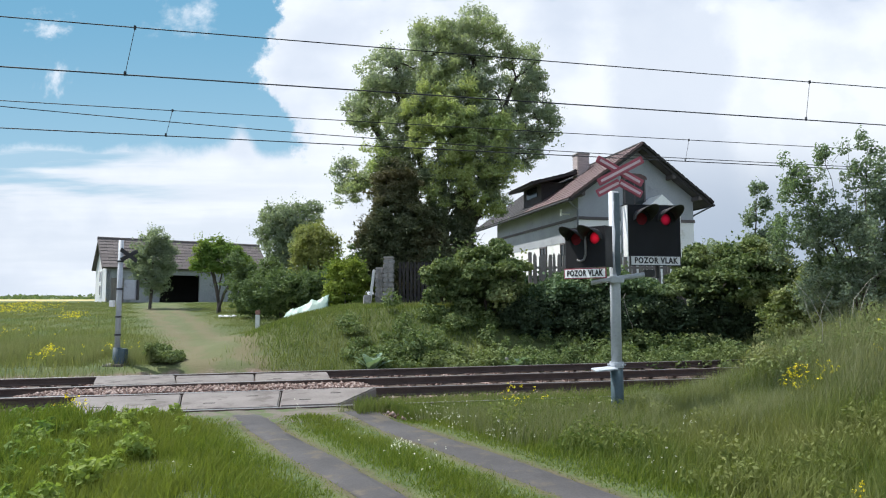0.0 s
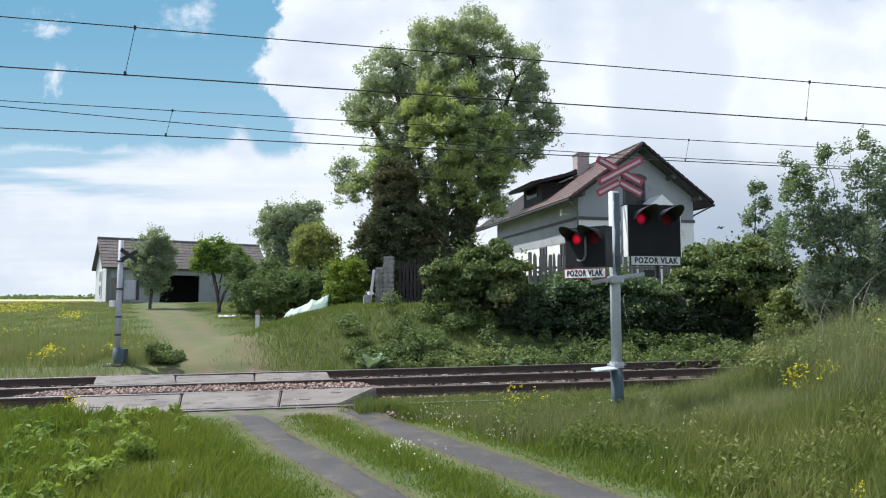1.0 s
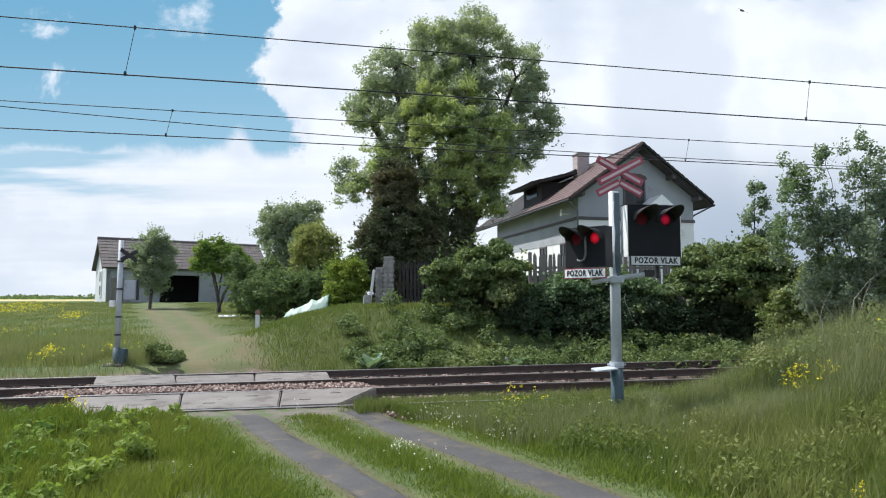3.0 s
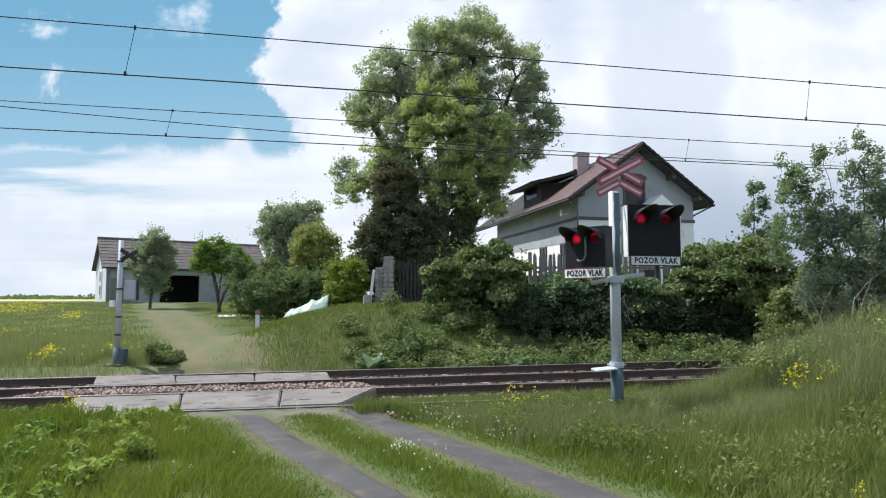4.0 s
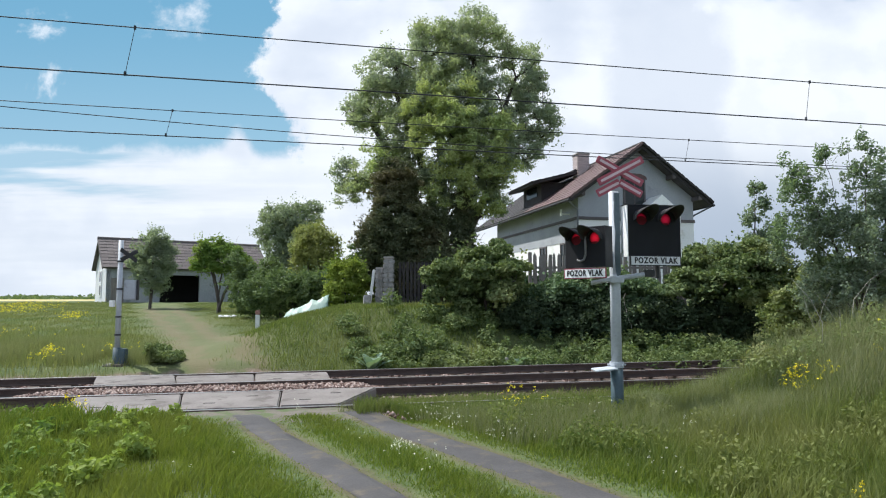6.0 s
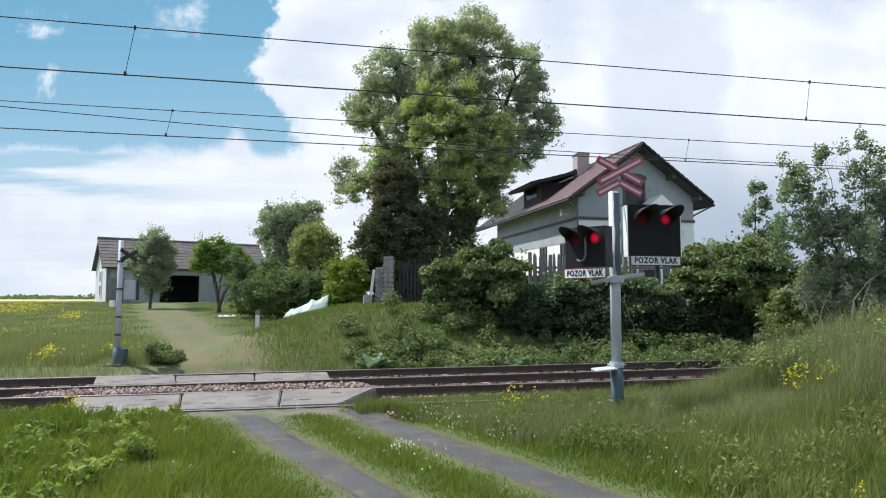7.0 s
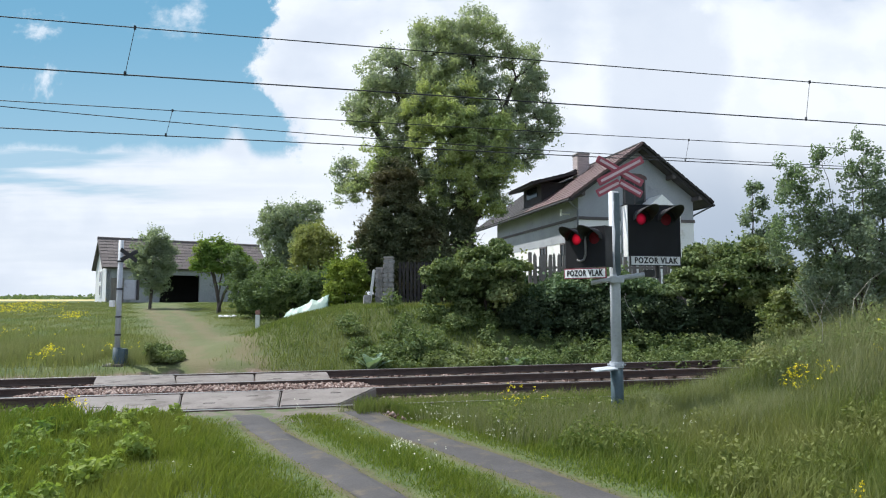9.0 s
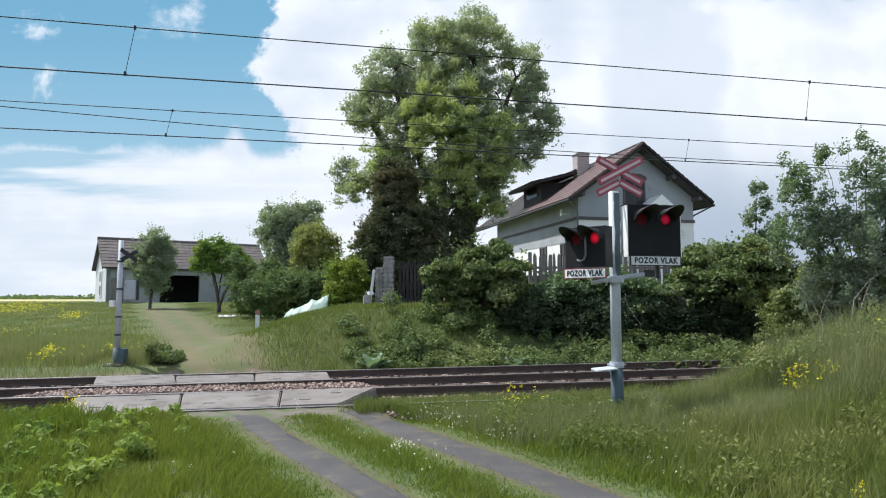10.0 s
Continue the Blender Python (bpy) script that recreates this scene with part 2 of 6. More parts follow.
def rod(bm, a, b, r1, r2=None, n=12):
    a, b = Vector(a), Vector(b)
    way = b - a
    m = Matrix.Translation((a + b) / 2) @ way.to_track_quat("Z", "Y").to_matrix().to_4x4()
    bmesh.ops.create_cone(bm, cap_ends=True, segments=n, radius1=r1, radius2=r1 if r2 is None else r2, depth=way.length, matrix=m)
    return bm


def rodded(a, b, r1, r2=None, n=12):
    return rod(bmesh.new(), a, b, r1, r2, n)


def prism(points, depth, m=None, bm=None):
    """An outline in x, z pushed along y by depth."""
    bm = bm or bmesh.new()
    front = [bm.verts.new((x, 0, z)) for x, z in points]
    back = [bm.verts.new((x, depth, z)) for x, z in points]
    bm.faces.new(front)
    bm.faces.new(back[::-1])
    for i in range(len(points)):
        j = (i + 1) % len(points)
        bm.faces.new((front[j], front[i], back[i], back[j]))
    if m is not None:
        bmesh.ops.transform(bm, matrix=m, verts=front + back)
    bmesh.ops.recalc_face_normals(bm, faces=bm.faces)
    return bm


def smooth(lo, hi, x):
    t = np.clip((np.asarray(x, dtype=float) - lo) / (hi - lo), 0, 1)
    return t * t * (3 - 2 * t)


# ---------------------------------------------------------------- ground
def ground_height(x, y):
    x, y = np.asarray(x, dtype=float), np.asarray(y, dtype=float)
    p, u = -TY * x + TX * y, TX * x + TY * y
    near = 0.015 * np.sin(x * 0.9) * np.cos(y * 0.7)
    mound = 1.0 * smooth(2.6, 7.6, x) * smooth(2.0, 8.5, y) * (1 - smooth(8.7, 9.6, p))
    bed = -0.1 * smooth(8.6, 9.3, p) * (1 - 1.35 * smooth(-4.4, -3.8, u) * (1 - smooth(1.0, 1.6, u)) * (1 - smooth(9.6, 9.9, p))) - 0.17 * smooth(12.2, 13.2, p)
    fill = smooth(-5.2, -4.4, u) * (1 - smooth(1.0, 1.8, u)) * smooth(11.58, 11.72, p) * (1 - smooth(13.85, 14.0, p))
    bed = bed * (1 - fill) + fill * (0.075 - 0.2 * (p - 11.6) / 2.4)
    slope = np.clip((y - 16.2) * 0.041, 0, 1.4) + 0.25 * smooth(16.8, 17.6, p)
    bank = 1.55 * smooth(17.0, 20.8, p) * smooth(-8.2, -1.8, x) + 0.2 * smooth(22, 30, p) * smooth(-5.6, -1.8, x)
    far = np.maximum(slope * (1 - 0.75 * smooth(-5.6, -1.8, x)), slope * 0.25 + 0 * x)
    z = near * (1 - smooth(8.3, 9, p)) + mound + bed + far + bank
    rough = 0.05 * np.sin(x * 1.7 + y * 0.6) * np.sin(y * 1.3 - x * 0.4) * smooth(17.5, 19, p)
    return np.minimum(z + rough, 1.72)


STRIPS = (((-1.0, 6.35), (-2.6, 8.97), 0.27), ((0.76, 6.38), (-0.89, 8.98), 0.3))
LANE = ((-5.75, 17.3, 1.3), (-9.1, 24.0, 1.35), (-14.6, 35.0, 1.5), (-21.1, 48.0, 1.6))


def strip_dist(x, y):
    best = np.full(np.shape(x), 99.0)
    for (ax, ay), (bx, by), w in STRIPS:
        n = math.hypot(bx - ax, by - ay)
        d = np.abs((x - ax) * (by - ay) - (y - ay) * (bx - ax)) / n
        best = np.minimum(best, d - w)
    return best


def lane_dist(x, y):
    ys = [a[1] for a in LANE]
    return np.abs(x - np.interp(y, ys, [a[0] for a in LANE])) - np.interp(y, ys, [a[2] for a in LANE])


def ground_material():
    m, nt, p = nodes_of("meadow_soil")
    co = nt.nodes.new("ShaderNodeTexCoord").outputs["Object"]
    grass = mix_colour(nt, ramp_of(nt, noise_of(nt, 0.35, 5, co), 0.4, 0.62), (0.05, 0.082, 0.02), (0.095, 0.115, 0.036))
    grass = mix_colour(nt, ramp_of(nt, noise_of(nt, 14, 6, co), 0.4, 0.7), grass, (0.1, 0.118, 0.042))
    sep = nt.nodes.new("ShaderNodeSeparateXYZ")
    nt.links.new(co, sep.inputs[0])
    acr = math_of(nt, "ADD", math_of(nt, "MULTIPLY", sep.outputs[0], -TY), math_of(nt, "MULTIPLY", sep.outputs[1], TX))
    wob = math_of(nt, "ADD", acr, math_of(nt, "MULTIPLY", math_of(nt, "SUBTRACT", noise_of(nt, 2.5, 4, co), 0.5), 0.8))
    bed = math_of(nt, "MULTIPLY", ramp_of(nt, wob, 9.0, 9.4), math_of(nt, "SUBTRACT", 1.0, ramp_of(nt, wob, 16.9, 17.3)))
    stone = mix_colour(nt, ramp_of(nt, noise_of(nt, 22, 5, co), 0.35, 0.65), (0.12, 0.075, 0.065), (0.27, 0.2, 0.18))
    # the worn lane beyond the tracks
    lane_x = math_of(nt, "ADD", math_of(nt, "MULTIPLY", sep.outputs[1], -0.5), 2.9)
    off = math_of(nt, "ABSOLUTE", math_of(nt, "SUBTRACT", sep.outputs[0], lane_x))
    off = math_of(nt, "ADD", off, math_of(nt, "MULTIPLY", math_of(nt, "SUBTRACT", noise_of(nt, 0.9, 5, co), 0.5), 1.6))
    lane = math_of(nt, "MULTIPLY", math_of(nt, "SUBTRACT", 1.0, ramp_of(nt, off, 0.5, 2.6)), ramp_of(nt, acr, 16.5, 17.0))
    lane = math_of(nt, "MULTIPLY", lane, math_of(nt, "SUBTRACT", 1.0, ramp_of(nt, acr, 42.0, 50.0)))
    col = mix_colour(nt, math_of(nt, "MULTIPLY", lane, 0.6), grass, (0.088, 0.09, 0.036))
    rut = math_of(nt, "ABSOLUTE", math_of(nt, "SUBTRACT", math_of(nt, "ADD", off, math_of(nt, "MULTIPLY", math_of(nt, "SUBTRACT", noise_of(nt, 0.9, 4, co), 0.5), 0.7)), 0.8))
    rut = math_of(nt, "MULTIPLY", math_of(nt, "SUBTRACT", 1.0, ramp_of(nt, rut, 0.1, 0.6)), lane)
    col = mix_colour(nt, math_of(nt, "MULTIPLY", rut, 0.85), col, (0.118, 0.1, 0.05))
    # dry trodden patch before the garden gate
    dry = nt.nodes.new("ShaderNodeVectorMath")
    dry.operation = "DISTANCE"
    nt.links.new(co, dry.inputs[0])
    dry.inputs[1].default_value = (-1.9, 22.6, 1.55)
    trod = math_of(nt, "SUBTRACT", 1.0, ramp_of(nt, math_of(nt, "ADD", dry.outputs["Value"], math_of(nt, "MULTIPLY", noise_of(nt, 1.8, 5, co), 1.2)), 1.2, 2.4))
    col = mix_colour(nt, math_of(nt, "MULTIPLY", trod, 0.8), col, (0.2, 0.165, 0.085))
    # rape and pale crop in the far fields
    rape = math_of(nt, "MULTIPLY", ramp_of(nt, sep.outputs[1], 75.0, 80.0), ramp_of(nt, math_of(nt, "MULTIPLY", sep.outputs[0], -1.0), 45.0, 60.0))
    col = mix_colour(nt, rape, col, (0.42, 0.36, 0.16))
    col = mix_colour(nt, bed, col, stone)
    # dry verge beside the two strips of the road
    verge = None
    for (ax, ay), (bx, by), w in STRIPS:
        n = math.hypot(bx - ax, by - ay)
        d = math_of(nt, "ADD", math_of(nt, "MULTIPLY", math_of(nt, "SUBTRACT", sep.outputs[0], ax), (by - ay) / n), math_of(nt, "MULTIPLY", math_of(nt, "SUBTRACT", sep.outputs[1], ay), -(bx - ax) / n))
        d = math_of(nt, "ADD", math_of(nt, "ABSOLUTE", d), math_of(nt, "MULTIPLY", noise_of(nt, 4.0, 7, co, rough=0.7), 0.34))
        v = math_of(nt, "SUBTRACT", 1.0, ramp_of(nt, d, w + 0.06, w + 0.27))
        verge = v if verge is None else math_of(nt, "MAXIMUM", verge, v)
    verge = math_of(nt, "MULTIPLY", verge, math_of(nt, "SUBTRACT", 1.0, ramp_of(nt, acr, 9.4, 9.7)))
    col = mix_colour(nt, math_of(nt, "MULTIPLY", verge, 0.8), col, (0.09, 0.068, 0.042))
    nt.links.new(col, p.inputs["Base Color"])
    p.inputs["Roughness"].default_value = 0.95
    bump_of(nt, noise_of(nt, 20, 6, co), 0.6, 0.03, p)
    return m


def build_ground():
    xs = np.unique(np.concatenate([np.linspace(-2500, -60, 30), np.linspace(-60, -14, 60), np.linspace(-14, 14, 141), np.linspace(14, 60, 50), np.linspace(60, 2500, 30)]))
    ys = np.unique(np.concatenate([np.linspace(-2500, -10, 20), np.linspace(-10, 2, 20), np.linspace(2, 25, 131), np.linspace(25, 70, 60), np.linspace(70, 3000, 40)]))
    gx, gy = np.meshgrid(xs, ys)
    gz = ground_height(gx, gy)
    n, k = len(xs), len(ys)
    idx = np.arange(n * k).reshape(k, n)
    quads = np.stack([idx[:-1, :-1], idx[:-1, 1:], idx[1:, 1:], idx[1:, :-1]], -1).reshape(-1, 4)
    me = fast_mesh("ground", np.stack([gx, gy, gz], -1).reshape(-1, 3), quads)
    ob = part("ground", me, ground_material(), None, smooth=True)
    tagged(ob, "grassy ground with a railway bed and a worn earth lane", "ground", kind="structure")


build_ground()


def build_road():
    for i, ((ax, ay), (bx, by), w) in enumerate(STRIPS):
        n = math.hypot(bx - ax, by - ay)
        dx, dy = (bx - ax) / n, (by - ay) / n
        verts, faces = [], []
        steps = 150
        for s in range(steps + 1):
            t = -20.0 + (n + 20.0 + 0.7) * s / steps
            for k in range(7):
                q = (k / 3 - 1)
                wob = 0.2 * noise.noise(Vector((t * 0.8, k * 3.0, i * 5.0))) + 0.12 * noise.noise(Vector((t * 3.1, k * 2.0, i * 9.0)))
                off = q * (w + (wob if abs(q) > 0.9 else 0))
                x, y = ax + dx * t + dy * off, ay + dy * t - dx * off
                verts.append((x, y, float(ground_height(x, y)) + 0.016 - 0.04 * abs(q) ** 3))
        for s in range(steps):
            for k in range(6):
                a = s * 7 + k
                faces.append((a, a + 1, a + 8, a + 7))
        ob = part("road", fast_mesh("road", verts, faces), M_ASPHALT, None, smooth=True)
        tagged(ob, "worn grey asphalt wheel strip of the access road", "road", kind="structure")


def build_apron():
    """The made ground between the road strips and the first rail."""
    nu, npp = 30, 8
    v, f = [], []
    for i in range(nu + 1):
        for j in range(npp + 1):
            p = 9.0 + 0.97 * j / npp
            u = -3.5 + 4.5 * i / nu + 0.35 * (p - 9.5)
            q = track(u, p)
            z = float(ground_height(q.x, q.y))
            edge = min(1.0, min(i, nu - i) / 4) * min(1.0, j / 3)
            v.append((q.x, q.y, z + (0.042 - z) * edge * (j / npp) ** 0.5 + 0.006 * math.sin(i * 2.1) * math.sin(j * 1.7)))
    for i in range(nu):
        for j in range(npp):
            a = i * (npp + 1) + j
            f.append((a, a + npp + 1, a + npp + 2, a + 1))
    m = surface("gravelly_worn_approach", (0.09, 0.078, 0.062), (0.15, 0.13, 0.105), 0.9, 40, 1.6, stain=(0.07, 0.095, 0.03), stain_at=(0.46, 0.58))
    tagged(part("road_apron", fast_mesh("road_apron", v, f), m, None, smooth=True), "gravelly worn approach to the crossing", "road", kind="structure")


build_road()
build_apron()

# ---------------------------------------------------------------- tracks
RAILS = ((10.05, 0.056), (11.55, 0.105), (14.06, -0.06), (15.56, -0.035))
GRADES = (0.0, 0.0, 0.0042, 0.0042)      # rise along the line


def rail_profile():
    return [(-0.07, -0.15), (0.07, -0.15), (0.07, -0.135), (0.012, -0.115), (0.012, -0.04), (0.036, -0.032), (0.036, -0.006), (0.028, 0.0), (-0.028, 0.0), (-0.036, -0.006), (-0.036, -0.032), (-0.012, -0.04), (-0.012, -0.115), (-0.07, -0.135)]


def build_tracks():
    along = Matrix(((TY, TX, 0, 0), (-TX, TY, 0, 0), (0, 0, 1, 0), (0, 0, 0, 1)))   # outline x across, y along
    for n in (0, 2):
        t = thing("railway_track", "rusty railway track on tarred sleepers in reddish ballast", "railway track", "pair of railway tracks", "structure")
        (p1, z1), (p2, z2) = RAILS[n], RAILS[n + 1]
        for p, z in ((p1, z1), (p2, z2)):
            tilt = GRADES[n]
            m = Matrix.Translation(track(-60, p, z - 54 * tilt)) @ along @ Matrix(((1, 0, 0, 0), (0, 1, 0, 0), (0, tilt, 1, 0), (0, 0, 0, 1)))
            part("rail", prism(rail_profile(), 160, m), M_RAIL, t)
            part("rail_head", prism([(-0.027, 0.001), (0.027, 0.001), (0.024, 0.004), (-0.024, 0.004)], 160, m), M_RAILTOP, t, "worn shiny rail head")
        me = bpy.data.meshes.new("sleeper")
        bm = boxed((0.24, 2.5, 0.16), None, 0.015)
        bm.to_mesh(me)
        bm.free()
        lean = math.atan2(z2 - z1, p2 - p1)
        rot = Matrix(((TX, -TY, 0, 0), (TY, TX, 0, 0), (0, 0, 1, 0), (0, 0, 0, 1))) @ Matrix.Rotation(lean, 4, "X")
        for k in range(-22, 60):
            u = k * 0.62
            if -4.2 < u < 0.9:
                continue
            s = part("sleeper", me, M_SLEEPER, t)
            s.matrix_basis = Matrix.Translation(track(u, (p1 + p2) / 2, (z1 + z2) / 2 - 0.235 + GRADES[n] * (u + 6))) @ rot
    # crossing slabs
    c = thing("level_crossing_deck", "worn concrete slabs laid between the rails", "level crossing", kind="structure")
    for n, near_u, far_u in ((0, (-3.4, -1.75, -0.35, 0.55), (-3.55, -1.94, -0.35, 1.26)), (2, (-4.07, -2.5, -0.98, 0.59), (-4.4, -2.78, -1.08, 0.55))):
        (p1, z1), (p2, z2) = RAILS[n], RAILS[n + 1]
        p1, p2 = p1 + 0.06, p2 - 0.075
        for k in range(3):
            bm = bmesh.new()
            a, b, c2, d2 = near_u[k] + 0.012, near_u[k + 1] - 0.012, far_u[k + 1] - 0.012, far_u[k] + 0.012
            lift = 0.012 * ((k * 7 + n) % 3 - 1)
            low = [bm.verts.new(track(u, p, z - 0.14)) for u, p, z in ((a, p1, z1), (b, p1, z1), (c2, p2, z2), (d2, p2, z2))]
            top = [bm.verts.new(v.co + Vector((0, 0, 0.145 + lift))) for v in low]
            bm.faces.new(top)
            bm.faces.new(low[::-1])
            for i in range(4):
                bm.faces.new((low[i], low[(i + 1) % 4], top[(i + 1) % 4], top[i]))
            bmesh.ops.bevel(bm, geom=[e for e in bm.edges if all(v in top for v in e.verts)], offset=0.02, segments=2, affect="EDGES")
            s = part("concrete_slab", bm, M_SLAB, c)
            for q in (0.3, 0.7):
                mid = track((a + d2) / 2 + (b + c2 - a - d2) / 2 * q, (p1 + p2) / 2 + (0.25 if q > 0.5 else -0.25), (z1 + z2) / 2 + (z2 - z1) / (p2 - p1) * (0.25 if q > 0.5 else -0.25) + 0.006 + lift)
                part("lifting_slot", boxed((0.17, 0.035, 0.006), Matrix.Translation(mid) @ Matrix.Rotation(0.2, 4, "Z")), M_DARK, s, "dark lifting slot")


build_tracks()


def build_ballast():
    n = 34000
    u = rng.uniform(-14, 26, n)
    p = np.where(rng.random(n) < 0.75, rng.uniform(9.2, 16.9, n), rng.uniform(11.7, 14.0, n))
    deck = (u > -4.3) & (u < 1.3)
    keep = ~(deck & (((p > 9.9) & (p < 11.5)) | ((p > 14.1) & (p < 15.5)))) & ~((u > -4.5) & (u < 1.2) & (p < 9.9))
    u, p = u[keep], p[keep]
    n = len(u)
    x, y = u * TX - p * TY, u * TY + p * TX
    z = ground_height(x, y) + 0.01 + np.where((p > 11.6) & (p < 13.9), rng.uniform(-0.01, 0.03, n), rng.uniform(0, 0.05, n))
    octa = np.array([(1, 0, 0), (-1, 0, 0), (0, 1, 0), (0, -1, 0), (0, 0, 0.8), (0, 0, -0.8)])
    tri = np.array([(0, 2, 4), (2, 1, 4), (1, 3, 4), (3, 0, 4), (2, 0, 5), (1, 2, 5), (3, 1, 5), (0, 3, 5)])
    s = rng.uniform(0.018, 0.05, n)
    v = octa[None] * s[:, None, None] * rng.uniform(0.6, 1.4, (n, 6, 1))
    ang = rng.uniform(0, 6.3, n)
    ca, sa = np.cos(ang)[:, None], np.sin(ang)[:, None]
    v = np.stack([v[..., 0] * ca - v[..., 1] * sa, v[..., 0] * sa + v[..., 1] * ca, v[..., 2]], -1) + np.stack([x, y, z], -1)[:, None]
    f = tri[None] + (np.arange(n) * 6)[:, None, None]
    m = surface("ballast_stone", (0.14, 0.085, 0.07), (0.26, 0.18, 0.16), 0.9, 9, 3)
    nt = m.node_tree
    geo = nt.nodes.new("ShaderNodeNewGeometry")
    nt.links.new(mix_colour(nt, ramp_of(nt, geo.outputs["Random Per Island"], 0.3, 1.0), (0.13, 0.08, 0.065), (0.34, 0.27, 0.24)), nt.nodes["Principled BSDF"].inputs["Base Color"])
    ob = part("ballast", fast_mesh("ballast", v.reshape(-1, 3), f.reshape(-1, 3)), m)
    tagged(ob, "reddish crushed stone ballast round the rails", "ballast", kind="stuff")


build_ballast()


# ---------------------------------------------------------------- plants
def tube(path, radii, n=7):
    """Verts and quads of a tapered tube along path."""
    path = np.asarray(path, dtype=float)
    way = np.gradient(path, axis=0)
    way /= np.linalg.norm(way, axis=1)[:, None] + 1e-9
    side = np.cross(way, (0.31, 0.87, 0.12))
    side /= np.linalg.norm(side, axis=1)[:, None] + 1e-9
    up = np.cross(way, side)
    a = np.linspace(0, 2 * np.pi, n, endpoint=False)
    ring = np.cos(a)[None, :, None] * side[:, None] + np.sin(a)[None, :, None] * up[:, None]
    v = path[:, None] + ring * np.asarray(radii)[:, None, None]
    i = np.arange((len(path) - 1) * n).reshape(-1, n)
    j = np.roll(i, -1, 1)
    return v.reshape(-1, 3), np.stack([i, j, j + n, i + n], -1).reshape(-1, 4)


def joined(name, tubes):
    vs, fs, k = [], [], 0
    for v, f in tubes:
        vs.append(v)
        fs.append(f + k)
        k += len(v)
    return fast_mesh(name, np.concatenate(vs), np.concatenate(fs))


def bent(a, b, r, sag=0.12, steps=7):
    a, b = np.asarray(a, float), np.asarray(b, float)
    t = np.linspace(0, 1, steps)[:, None]
    mid = r.normal(0, sag, 3) * np.linalg.norm(b - a)
    lift = np.array((0, 0, 0.1 * np.linalg.norm(b[:2] - a[:2])))
    return a + (b - a) * t + (mid + lift) * np.sin(t * np.pi) * np.array((1, 1, 0.5))


def leaf_mesh(name, pos, size, r, up=0.4, long=1.5, outward=None):
    """Folded leaves, each of two triangles' pairs, at pos."""
    n = len(pos)
    nor = r.normal(0, 1, (n, 3)) + np.array((0, 0, up))
    if outward is not None:
        nor += outward * 0.7
    nor /= np.linalg.norm(nor, axis=1)[:, None]
    d = r.normal(0, 1, (n, 3))
    d -= nor * (d * nor).sum(1)[:, None]
    d /= np.linalg.norm(d, axis=1)[:, None]
    s = np.cross(nor, d)
    sz = (size * r.uniform(0.6, 1.35, n))[:, None]
    a, b = pos - d * sz * long * 0.5, pos + d * sz * long * 0.5
    fold = nor * sz * 0.22
    v = np.stack([a, pos + s * sz * 0.5 + fold, b, pos - s * sz * 0.5 + fold], 1)
    i = (np.arange(n) * 4)[:, None]
    f = np.concatenate([i + np.array((0, 1, 2)), i + np.array((0, 2, 3))])
    return fast_mesh(name, v.reshape(-1, 3), f)


def clumps_in(envelopes, count, radius, r):
    """Clump centres spread through ellipsoids (cx, cy, cz, rx, ry, rz), denser near their skin."""
    env = np.array(envelopes, dtype=float)
    vol = env[:, 3] * env[:, 4] * env[:, 5]
    pick = r.choice(len(env), count, p=vol / vol.sum())
    d = r.normal(0, 1, (count, 3))
    d /= np.linalg.norm(d, axis=1)[:, None]
    q = r.uniform(0.12, 1, count)[:, None] ** 0.45
    c = env[pick, :3] + d * q * np.maximum(env[pick, 3:] - radius * 0.35, 0.1)
    return c, radius * r.uniform(0.65, 1.3, count)


def fill_clumps(c, rad, count, r, flat=0.7):
    pick = r.choice(len(c), count, p=rad ** 2 / (rad ** 2).sum())
    d = r.normal(0, 1, (count, 3))
    d /= np.linalg.norm(d, axis=1)[:, None]
    d[:, 2] = np.where(d[:, 2] < -0.2, d[:, 2] * 0.45, d[:, 2])
    q = r.uniform(0.05, 1, count)[:, None] ** 0.4
    return c[pick] + d * q * rad[pick][:, None] * np.array((1, 1, flat)), d


